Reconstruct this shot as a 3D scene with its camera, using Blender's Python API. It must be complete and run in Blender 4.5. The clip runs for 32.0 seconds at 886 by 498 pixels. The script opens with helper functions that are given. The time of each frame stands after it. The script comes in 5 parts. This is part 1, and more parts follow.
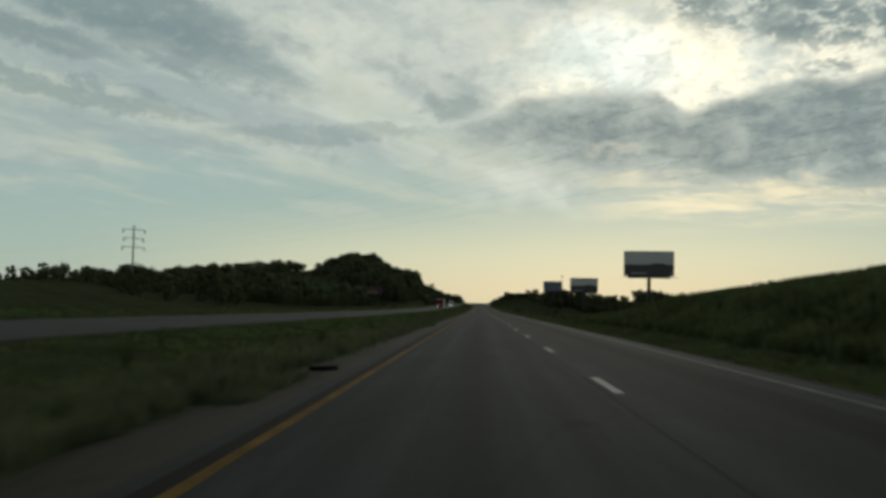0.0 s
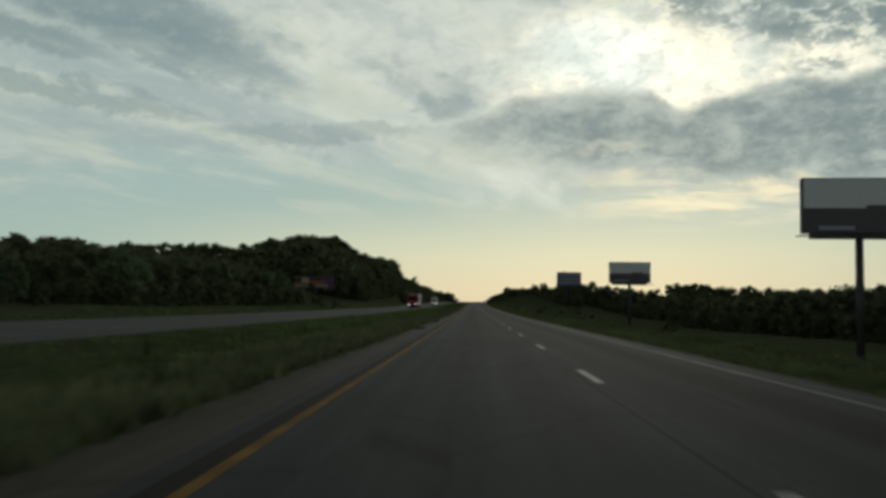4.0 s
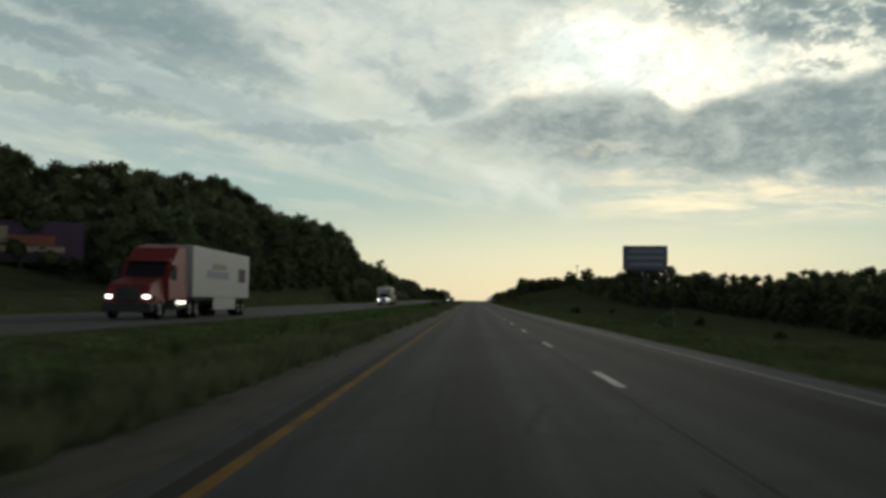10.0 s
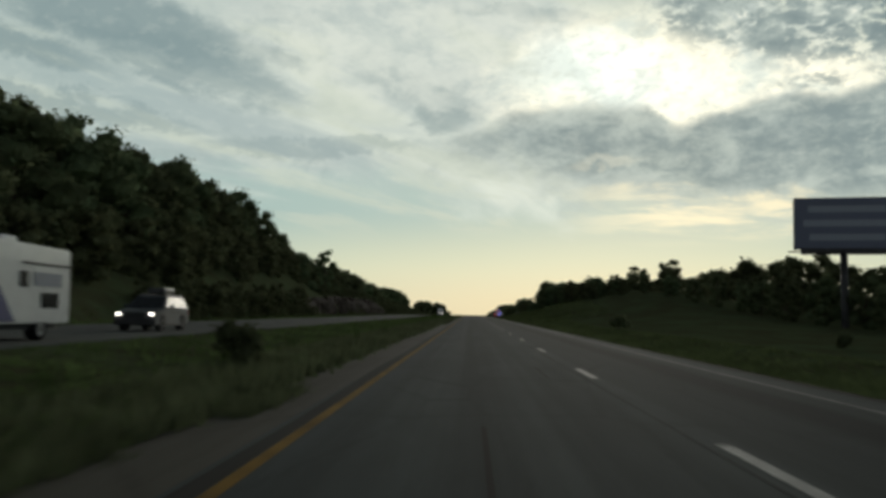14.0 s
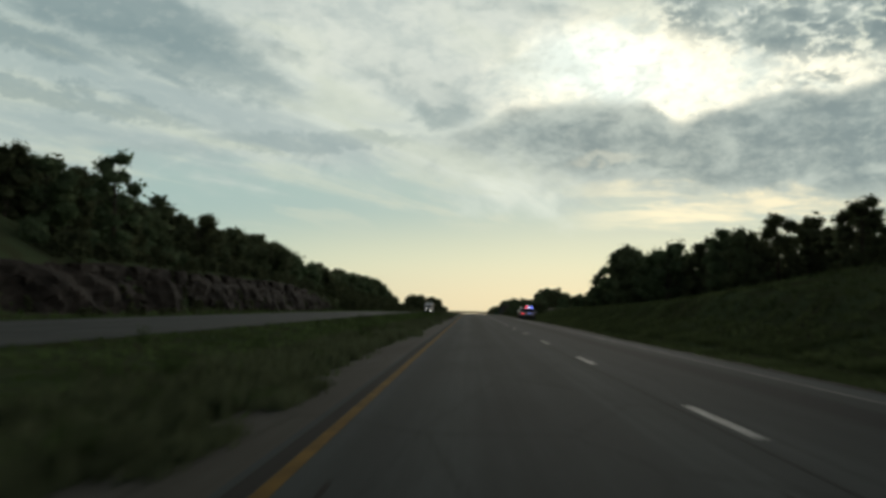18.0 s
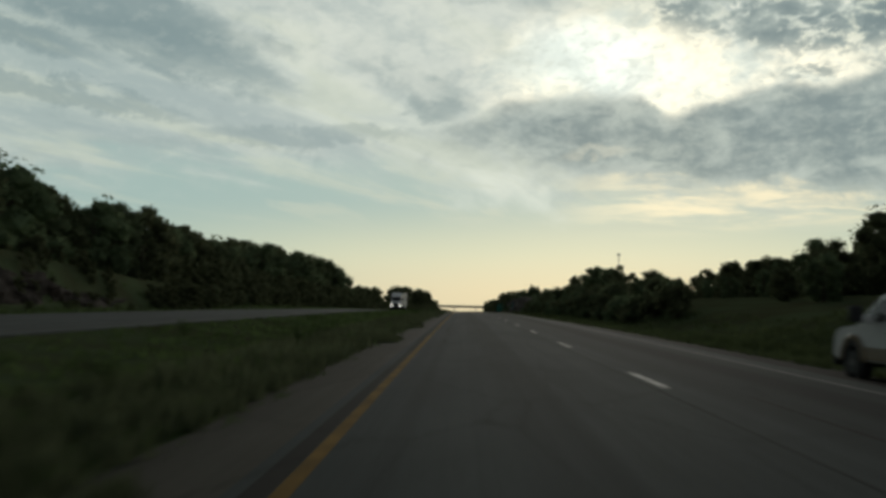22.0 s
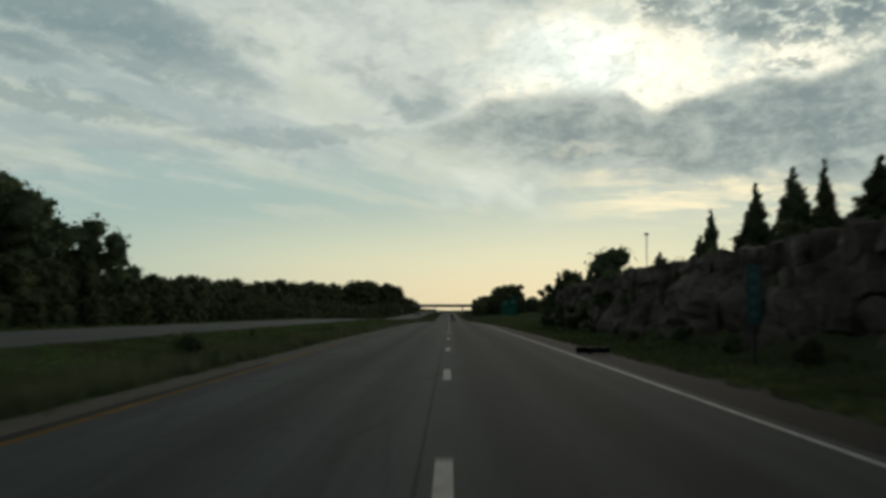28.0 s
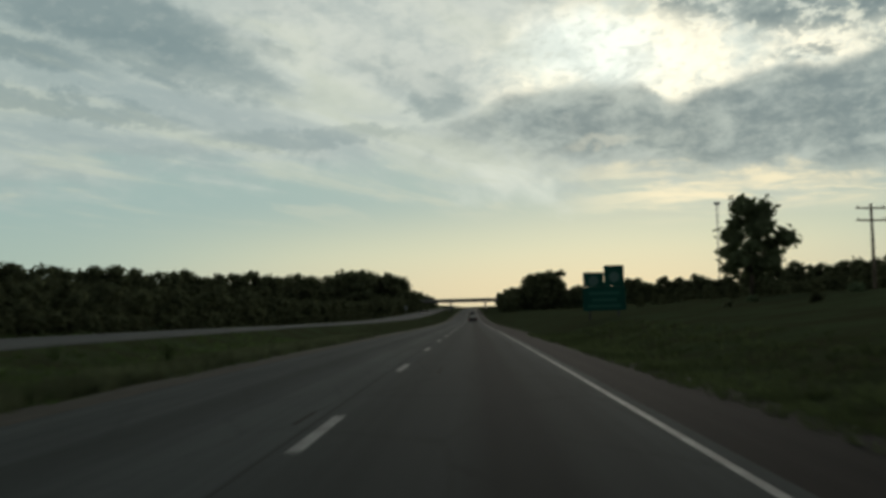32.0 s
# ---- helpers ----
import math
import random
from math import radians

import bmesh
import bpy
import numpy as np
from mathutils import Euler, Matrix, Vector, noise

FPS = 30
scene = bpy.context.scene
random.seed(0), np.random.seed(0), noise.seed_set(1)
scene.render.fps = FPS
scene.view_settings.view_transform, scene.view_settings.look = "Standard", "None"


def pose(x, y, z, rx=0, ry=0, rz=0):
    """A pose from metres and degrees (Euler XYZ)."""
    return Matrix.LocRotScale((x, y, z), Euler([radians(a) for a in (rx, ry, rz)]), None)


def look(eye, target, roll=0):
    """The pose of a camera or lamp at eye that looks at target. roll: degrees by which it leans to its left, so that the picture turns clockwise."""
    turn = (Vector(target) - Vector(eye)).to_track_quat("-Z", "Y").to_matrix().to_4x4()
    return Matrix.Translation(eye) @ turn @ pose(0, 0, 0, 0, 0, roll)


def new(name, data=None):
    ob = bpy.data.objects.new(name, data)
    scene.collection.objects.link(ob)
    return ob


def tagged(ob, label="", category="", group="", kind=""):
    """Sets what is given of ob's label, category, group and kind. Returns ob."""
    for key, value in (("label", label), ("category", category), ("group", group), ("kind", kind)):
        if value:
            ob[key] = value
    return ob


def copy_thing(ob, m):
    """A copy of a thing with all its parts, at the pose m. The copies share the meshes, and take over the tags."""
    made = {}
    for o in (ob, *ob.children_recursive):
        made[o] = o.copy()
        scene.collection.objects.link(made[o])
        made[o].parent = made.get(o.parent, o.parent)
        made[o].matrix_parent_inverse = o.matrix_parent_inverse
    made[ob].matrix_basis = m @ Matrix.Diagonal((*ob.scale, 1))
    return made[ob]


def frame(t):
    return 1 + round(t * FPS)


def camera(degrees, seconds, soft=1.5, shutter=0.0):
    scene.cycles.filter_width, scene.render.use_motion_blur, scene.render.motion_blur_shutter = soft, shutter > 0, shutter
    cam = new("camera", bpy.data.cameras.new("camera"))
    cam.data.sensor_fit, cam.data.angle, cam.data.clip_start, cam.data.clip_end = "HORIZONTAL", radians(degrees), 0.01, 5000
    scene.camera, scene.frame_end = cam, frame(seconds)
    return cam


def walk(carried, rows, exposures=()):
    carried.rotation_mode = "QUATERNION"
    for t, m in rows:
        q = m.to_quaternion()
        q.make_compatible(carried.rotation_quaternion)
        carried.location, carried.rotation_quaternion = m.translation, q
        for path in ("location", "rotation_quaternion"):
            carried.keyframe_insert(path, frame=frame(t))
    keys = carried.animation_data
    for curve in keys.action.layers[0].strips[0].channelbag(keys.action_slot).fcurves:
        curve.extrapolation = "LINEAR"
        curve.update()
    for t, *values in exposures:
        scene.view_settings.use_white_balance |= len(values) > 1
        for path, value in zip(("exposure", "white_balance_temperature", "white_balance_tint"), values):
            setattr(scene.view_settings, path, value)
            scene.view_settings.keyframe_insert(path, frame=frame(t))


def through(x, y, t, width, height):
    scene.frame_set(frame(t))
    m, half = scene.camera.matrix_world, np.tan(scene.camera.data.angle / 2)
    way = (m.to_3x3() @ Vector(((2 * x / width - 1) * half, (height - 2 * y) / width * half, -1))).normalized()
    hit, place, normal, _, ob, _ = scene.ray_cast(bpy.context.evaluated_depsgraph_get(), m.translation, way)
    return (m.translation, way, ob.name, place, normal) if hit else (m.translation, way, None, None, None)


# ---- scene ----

# ---- camera: a car on a straight divided highway, y ahead, lane dashes at x = 0 ----
cam = camera(53.0, 32.0, soft=3.5, shutter=0.35)
EYE = 1.32


def road_z(y):
    """Height of the pavement: a shallow sag, a long rise to a crest, then the fall to the far bridge."""
    ys = (-400, 0, 120, 230, 310, 380, 450, 520, 600, 700, 790, 850, 910, 970, 1040, 1100, 1180, 1300, 1450, 1560, 1800, 2300, 4600)
    zs = (0, 0, -0.30, -0.62, -0.66, -0.50, -0.20, 0.20, 0.70, 1.25, 1.80, 1.92, 1.75, 1.35, 0.70, -0.2, -1.7, -3.35, -3.35, -2.9, -3.4, -5.6, -15)
    return float(np.mean(np.interp([y - 40, y - 20, y, y + 20, y + 40], ys, zs)))


def cross(x):
    """Fall of the pavement to both sides of its crown, at the lane dashes."""
    return float(np.interp(x, [-15, -6.1, 0, 5.7, 14], [0, -0.11, 0, -0.103, 0]))


def travelled(t):
    return float(np.interp(t, [0, 3, 6, 8, 9, 13, 14, 18, 19, 21, 23, 25, 28, 29, 30, 32],
                           [-0.3, 99.2, 197.6, 263.2, 296.1, 426.0, 458.4, 589.2, 621.5, 686.5, 750.9, 814.9, 910.5, 943.1, 975.3, 1040.9]))


def aside(t):
    return float(np.interp(t, [0, 8, 14, 17, 19, 21, 23, 25, 26.5, 28, 29, 30, 31, 32],
                           [-2.15, -2.25, -2.55, -2.85, -3.15, -3.3, -3.05, -2.2, -1.2, 0.05, 0.85, 1.47, 1.82, 1.76]))


# seconds, yaw to the left, pitch up, lean to the right (degrees)
TURNS = """
0 2.33 3.57 0.00
0.5 2.43 3.57 0.00
1 2.39 3.64 0.00
1.5 2.22 3.56 -0.31
2 2.02 3.57 0.00
2.5 1.97 3.57 0.00
3 1.88 3.56 -0.31
3.5 1.88 3.54 0.00
5.5 2.00 3.45 0.30
6 1.98 3.43 -0.15
6.5 1.89 3.04 0.00
7 1.77 3.08 0.00
7.5 1.82 3.16 0.30
8 1.83 3.19 0.00
8.5 1.85 3.34 0.30
9 1.86 3.44 0.00
9.5 1.80 3.49 0.15
10 1.84 3.48 0.00
10.5 1.73 4.10 0.00
11 1.61 4.10 0.00
11.5 1.60 4.32 0.00
12 1.67 4.21 0.00
12.5 1.66 4.32 0.00
13 1.69 4.40 0.00
13.5 1.69 4.39 -0.15
14 1.75 4.40 0.00
14.5 1.75 4.33 0.00
16.5 1.63 3.80 0.00
17 1.68 3.94 -0.30
17.5 1.75 4.05 -0.30
18 1.68 4.12 -0.30
18.5 1.74 4.22 0.30
19 1.73 4.20 -0.15
19.5 1.51 4.21 -0.15
20 1.43 4.14 0.00
20.5 1.39 3.96 0.00
21 1.31 3.82 0.00
21.5 1.31 3.75 -0.30
22 1.25 3.73 -0.15
22.5 1.16 3.74 -0.15
23 0.98 3.75 0.00
23.5 1.01 3.65 -0.15
24 0.87 3.66 0.00
24.5 0.67 3.48 0.00
25 0.51 4.04 0.00
25.5 0.40 3.96 -0.03
27.5 0.45 3.76 0.44
28 0.41 3.68 1.01
28.5 0.34 3.81 1.57
29 0.33 3.62 1.99
29.5 0.47 3.64 2.25
30 0.78 3.60 2.07
30.5 1.06 3.52 2.28
31 1.36 3.53 2.80
31.5 1.76 3.54 2.12
32 1.86 3.50 2.34
"""
rows = []
for line in TURNS.strip().splitlines():
    t, yaw, pitch, lean = [float(v) for v in line.split()]
    y = travelled(t)
    rows.append((t, pose(aside(t), y, road_z(y) + cross(aside(t)) + EYE, 90 + pitch, lean - 0.95, yaw)))
walk(cam, rows, ((0, -0.10), (3, -0.06), (6, 0.0), (9, 0.08), (18, 0.08), (21, 0.0), (28, 0.0), (32, -0.06)))


# ---- sky and light: evening, broken cloud, the sun hidden ahead on the right ----
world = bpy.data.worlds.new("evening_sky")
scene.world = world
world.use_nodes = True


class Graph:
    """Builds a node tree step by step."""

    def __init__(self, tree):
        self.tree = tree
        tree.nodes.clear()

    def node(self, kind):
        return self.tree.nodes.new(kind)

    def put(self, value, socket):
        if isinstance(value, bpy.types.NodeSocket):
            self.tree.links.new(value, socket)
        elif value is not None:
            if socket.type == "RGBA" and len(value) == 3:
                value = (*value, 1)
            socket.default_value = value

    def math(self, op, a, b=0.0, clamp=False):
        n = self.node("ShaderNodeMath")
        n.operation, n.use_clamp = op, clamp
        self.put(a, n.inputs[0])
        self.put(b, n.inputs[1])
        return n.outputs[0]

    def add(self, *terms):
        total = terms[0]
        for term in terms[1:]:
            total = self.math("ADD", total, term)
        return total

    def mul(self, a, b):
        return self.math("MULTIPLY", a, b)

    def xyz(self, x, y, z):
        n = self.node("ShaderNodeCombineXYZ")
        for value, socket in zip((x, y, z), n.inputs):
            self.put(value, socket)
        return n.outputs[0]

    def split(self, vector):
        n = self.node("ShaderNodeSeparateXYZ")
        self.put(vector, n.inputs[0])
        return n.outputs

    def noise(self, vector, scale, detail=4.0, rough=0.55, distortion=0.0):
        n = self.node("ShaderNodeTexNoise")
        self.put(vector, n.inputs["Vector"])
        n.inputs["Scale"].default_value, n.inputs["Detail"].default_value = scale, detail
        n.inputs["Roughness"].default_value, n.inputs["Distortion"].default_value = rough, distortion
        return n.outputs[0]

    def step(self, value, low, high, start=0.0, end=1.0):
        n = self.node("ShaderNodeMapRange")
        n.interpolation_type = "SMOOTHSTEP"
        for v, socket in zip((value, low, high, start, end), n.inputs):
            self.put(v, socket)
        return n.outputs[0]

    def mix(self, factor, a, b, blend="MIX"):
        n = self.node("ShaderNodeMix")
        n.data_type, n.blend_type = "RGBA", blend
        self.put(factor, n.inputs[0])
        self.put(a, n.inputs[6])
        self.put(b, n.inputs[7])
        return n.outputs[2]


def cloud_sky(g):
    n = g.node("ShaderNodeTexCoord")
    x, y, z = g.split(n.outputs["Generated"])
    tilt = radians(0.95)                           # the cloud layers lie a little aslant
    x, z = g.add(g.mul(x, math.cos(tilt)), g.mul(z, math.sin(tilt))), g.math("SUBTRACT", g.mul(z, math.cos(tilt)), g.mul(x, math.sin(tilt)))
    flat = g.math("SQRT", g.add(g.mul(x, x), g.mul(y, y)))
    u = g.math("ARCTAN2", x, y)                    # to the right of straight ahead, radians
    v = g.math("ARCTAN2", z, flat)                 # above the horizon, radians
    depth = g.math("ADD", g.math("MAXIMUM", z, 0.0), 0.10)
    px, py = g.math("DIVIDE", x, depth), g.math("DIVIDE", y, depth)
    # the high cloud lies in long streaks that run away to the right
    along = g.add(g.mul(px, 0.50), g.mul(py, 0.87))
    across = g.math("SUBTRACT", g.mul(px, 0.87), g.mul(py, 0.50))
    lanes = g.xyz(g.mul(along, 0.42), g.mul(across, 1.3), 0.0)
    picture = g.xyz(u, g.mul(v, 1.7), 0.3)
    wob = g.math("SUBTRACT", g.noise(picture, 7.0, 8, 0.62), 0.5)
    wob2 = g.math("SUBTRACT", g.noise(picture, 20.0, 8, 0.66, 0.3), 0.5)
    un = g.add(u, g.mul(wob, 0.10), g.mul(wob2, 0.05))
    vn = g.add(v, g.mul(wob2, 0.055), g.mul(wob, 0.04))
    fine = g.noise(picture, 26.0, 8, 0.64, 0.3)
    puff = g.noise(picture, 11.0, 8, 0.60, 0.5)
    speck0 = g.noise(picture, 60.0, 6, 0.6, 0.3)
    streak = g.noise(lanes, 1.0, 9, 0.58, 0.7)
    thin = g.noise(lanes, 2.6, 8, 0.6, 0.5)

    def spot(cu, cv, su, sv, lean=0.0):
        """A soft-edged patch, 1 in its middle; lean: rise of its long axis."""
        du = g.math("SUBTRACT", un, cu)
        dv = g.math("SUBTRACT", g.math("SUBTRACT", vn, cv), g.mul(du, lean))
        a, b = g.math("DIVIDE", du, su), g.math("DIVIDE", dv, sv)
        return g.step(g.add(g.mul(a, a), g.mul(b, b)), 1.7, 0.2)

    def line(points):
        """A height over the horizon that follows u."""
        n = g.node("ShaderNodeValToRGB")
        n.color_ramp.interpolation = "B_SPLINE"
        while len(n.color_ramp.elements) < len(points):
            n.color_ramp.elements.new(0.5)
        for e, (pu, pv) in zip(n.color_ramp.elements, points):
            e.position, e.color = (pu + 0.7) / 1.4, (pv, pv, pv, 1)
        g.put(g.math("DIVIDE", g.add(un, 0.7), 1.4, True), n.inputs[0])
        return n.outputs[0]

    # clear evening sky: warm at the horizon, pale blue-green above it
    aside = g.math("ABSOLUTE", g.math("SUBTRACT", u, 0.10))
    warm = g.mix(g.step(aside, 0.05, 0.65), (0.75, 0.675, 0.45), (0.50, 0.55, 0.45))
    clear = g.mix(g.step(v, 0.0, 0.07), warm, g.mix(g.step(aside, 0.2, 0.6), (0.62, 0.665, 0.49), (0.41, 0.53, 0.46)))
    clear = g.mix(g.step(v, 0.045, 0.125), clear, (0.36, 0.495, 0.465))
    # thin high cloud over most of it
    cream = g.mix(g.step(streak, 0.36, 0.66), (0.42, 0.49, 0.475), (0.71, 0.76, 0.66))
    cream = g.mix(g.step(thin, 0.42, 0.68, 0.0, 0.6), cream, (0.74, 0.78, 0.67))
    cream = g.mix(g.step(puff, 0.52, 0.68, 0.0, 0.45), cream, (0.31, 0.38, 0.37))
    cream = g.mix(g.step(u, -0.15, -0.5, 0.0, 0.6), cream, (0.315, 0.405, 0.40))
    cover = g.step(g.add(vn, g.mul(g.math("SUBTRACT", streak, 0.5), 0.16), g.mul(g.step(u, -0.2, 0.1), 0.02)), 0.115, 0.175)
    sky = g.mix(g.mul(cover, 0.92), clear, cream)
    wisp = g.mul(g.mul(g.step(thin, 0.5, 0.66), g.step(v, 0.075, 0.12)), 0.6)
    sky = g.mix(wisp, sky, (0.54, 0.60, 0.50))
    # darker rags on the left and in the middle
    grey = (0.205, 0.285, 0.295)
    for cu, cv, su, sv, lean, k in ((-0.40, 0.322, 0.16, 0.034, -0.25, 0.8), (-0.33, 0.275, 0.14, 0.022, -0.25, 0.6), (-0.52, 0.285, 0.12, 0.018, -0.2, 0.75), (-0.46, 0.225, 0.17, 0.011, -0.12, 0.5),
                                    (-0.05, 0.250, 0.06, 0.028, -0.45, 0.38), (-0.04, 0.222, 0.03, 0.014, -0.2, 0.55), (-0.17, 0.192, 0.12, 0.010, 0.03, 0.4),
                                    (-0.21, 0.285, 0.03, 0.012, -0.2, 0.5), (0.08, 0.335, 0.09, 0.010, -0.1, 0.45)):
        sky = g.mix(g.mul(spot(cu, cv, su, sv, lean), k), sky, grey)
    sky = g.mix(g.mul(spot(-0.04, 0.30, 0.22, 0.075, -0.1), g.step(fine, 0.35, 0.6, 0.15, 0.5)), sky, (0.78, 0.81, 0.71))
    # the bright gap where the sun stands behind thin cloud
    bank_top = line(((-0.2, 0.185), (-0.05, 0.196), (0.0, 0.205), (0.04, 0.236), (0.2, 0.237), (0.229, 0.206), (0.265, 0.214), (0.33, 0.242), (0.37, 0.228), (0.43, 0.236), (0.5, 0.262), (0.65, 0.25)))
    bank_low = line(((-0.2, 0.178), (-0.05, 0.172), (0.03, 0.165), (0.1, 0.150), (0.2, 0.133), (0.3, 0.122), (0.4, 0.120), (0.5, 0.098), (0.65, 0.08)))
    gap_top = line(((-0.1, 0.25), (0.03, 0.270), (0.08, 0.315), (0.2, 0.330), (0.265, 0.298), (0.315, 0.276), (0.4, 0.270), (0.65, 0.27)))
    over = g.math("SUBTRACT", v, bank_top)
    gap = g.mul(g.mul(g.step(over, -0.03, 0.01), g.step(g.math("SUBTRACT", gap_top, v), -0.03, 0.03)), g.step(un, -0.02, 0.085))
    gap = g.mul(gap, g.step(un, 0.50, 0.36, 0.35, 1.0))
    gold, white = (1.25, 1.19, 0.93), (1.08, 1.14, 1.02)
    core = spot(0.15, 0.275, 0.085, 0.042, -0.2)
    hole = g.mix(g.step(puff, 0.46, 0.64, 0.0, 0.8), g.mix(core, gold, white), (0.72, 0.81, 0.74))
    hole = g.mix(g.step(speck0, 0.50, 0.64, 0.0, 0.45), hole, (0.62, 0.68, 0.60))
    sky = g.mix(g.mul(gap, g.step(fine, 0.3, 0.55, 0.6, 1.0)), sky, hole)
    # broken grey puffs above it
    edge = g.mix(g.step(g.add(g.mul(puff, 0.6), g.mul(fine, 0.4)), 0.38, 0.62), (0.20, 0.265, 0.27), (0.43, 0.50, 0.46))
    puffs = g.mul(g.step(g.math("SUBTRACT", v, gap_top), -0.035, 0.012), g.step(un, 0.15, 0.26))
    breaks = g.add(g.mul(fine, 0.55), g.mul(speck0, 0.45))
    sky = g.mix(g.mul(puffs, g.step(breaks, 0.57, 0.47, 0.0, 1.0)), sky, edge)
    sky = g.mix(g.mul(puffs, g.step(breaks, 0.56, 0.66, 0.0, 0.8)), sky, (0.98, 0.97, 0.83))
    for cu, cv, su, sv, k in ((0.36, 0.240, 0.04, 0.010, 0.8), (0.46, 0.246, 0.04, 0.010, 0.7), (0.29, 0.292, 0.02, 0.007, 0.6), (0.40, 0.268, 0.035, 0.008, 0.6)):
        sky = g.mix(g.mul(g.mul(spot(cu, cv, su, sv), g.step(breaks, 0.60, 0.46)), k), sky, edge)
    # the long grey bank under the gap: crisp above, soft below
    bank = g.mul(g.step(over, 0.006, -0.010), g.step(g.math("SUBTRACT", v, bank_low), -0.022, 0.030))
    bank = g.mul(bank, g.step(u, -0.16, 0.12, 0.0, 1.0))
    bank = g.mul(bank, g.step(g.add(g.mul(fine, 0.5), g.mul(speck0, 0.5)), 0.60, 0.44, 0.82, 1.0))
    sky = g.mix(g.mul(bank, 0.96), sky, g.mix(g.step(puff, 0.5, 0.75, 0, 0.5), edge, (0.42, 0.47, 0.43)))
    sky = g.mix(g.mul(spot(0.155, 0.173, 0.03, 0.007), 0.4), sky, (0.62, 0.62, 0.50))
    # lit underside of the bank
    layer = g.xyz(g.add(u, g.mul(wob, 0.06)), g.mul(g.add(v, g.mul(u, 0.05), g.mul(wob, 0.012)), 8.0), 1.3)
    strips = g.noise(layer, 9.0, 7, 0.58, 0.3)
    lit = g.mul(g.mul(g.step(v, 0.072, 0.108), g.step(g.math("SUBTRACT", vn, bank_low), 0.014, -0.010)), g.step(u, 0.08, 0.24))
    sky = g.mix(g.mul(lit, g.step(strips, 0.40, 0.62, 0.12, 0.92)), sky, (0.92, 0.84, 0.58))
    sky = g.mix(g.mul(g.mul(lit, 0.5), g.step(strips, 0.44, 0.30)), sky, (0.42, 0.47, 0.42))
    # small mottling everywhere in the cloud
    speck = g.noise(picture, 46.0, 7, 0.62, 0.2)
    rag = g.mul(g.step(v, 0.10, 0.18), 1.0)
    sky = g.mix(g.mul(rag, g.step(speck, 0.50, 0.68, 0.0, 0.08)), sky, (0.30, 0.36, 0.36))
    sky = g.mix(g.mul(rag, g.step(speck, 0.48, 0.32, 0.0, 0.08)), sky, (0.86, 0.88, 0.76))
    # unseen sky: overhead darkened to dim the ground, low rear band brightened as fill
    lid = g.step(puff, 0.35, 0.7)
    sky = g.mix(g.step(v, 0.37, 0.62), sky, g.mix(lid, (0.044, 0.054, 0.060), (0.070, 0.083, 0.089)))
    rear = g.mix(g.step(v, 0.0, 0.34), (1.15, 1.25, 1.26), (0.06, 0.072, 0.08))
    sky = g.mix(g.step(y, 0.55, -0.2), sky, rear)
    return sky, cover


g = Graph(world.node_tree)
nishita = g.node("ShaderNodeTexSky")
nishita.sky_type, nishita.sun_disc, nishita.dust_density = "NISHITA", False, 2.0
nishita.sun_elevation, nishita.sun_rotation = radians(15), radians(9)
colour, cover = cloud_sky(g)
clear_sky = g.node("ShaderNodeBackground")
g.put(nishita.outputs[0], clear_sky.inputs[0])
clear_sky.inputs[1].default_value = 0.05
clouds = g.node("ShaderNodeBackground")
g.put(colour, clouds.inputs[0])
clouds.inputs[1].default_value = 1.0
both = g.node("ShaderNodeMixShader")
g.put(g.step(cover, 0.0, 1.0, 0.94, 0.985), both.inputs[0])
g.put(clear_sky.outputs[0], both.inputs[1])
g.put(clouds.outputs[0], both.inputs[2])
g.put(both.outputs[0], g.node("ShaderNodeOutputWorld").inputs[0])

sun = new("sun", bpy.data.lights.new("sun", "SUN"))
sun.data.energy, sun.data.angle, sun.data.color = 0.5, radians(14), (1.0, 0.93, 0.80)
sun.matrix_world = look((0, 0, 0), (-math.sin(radians(9)) * math.cos(radians(15)), -math.cos(radians(9)) * math.cos(radians(15)), -math.sin(radians(15))))


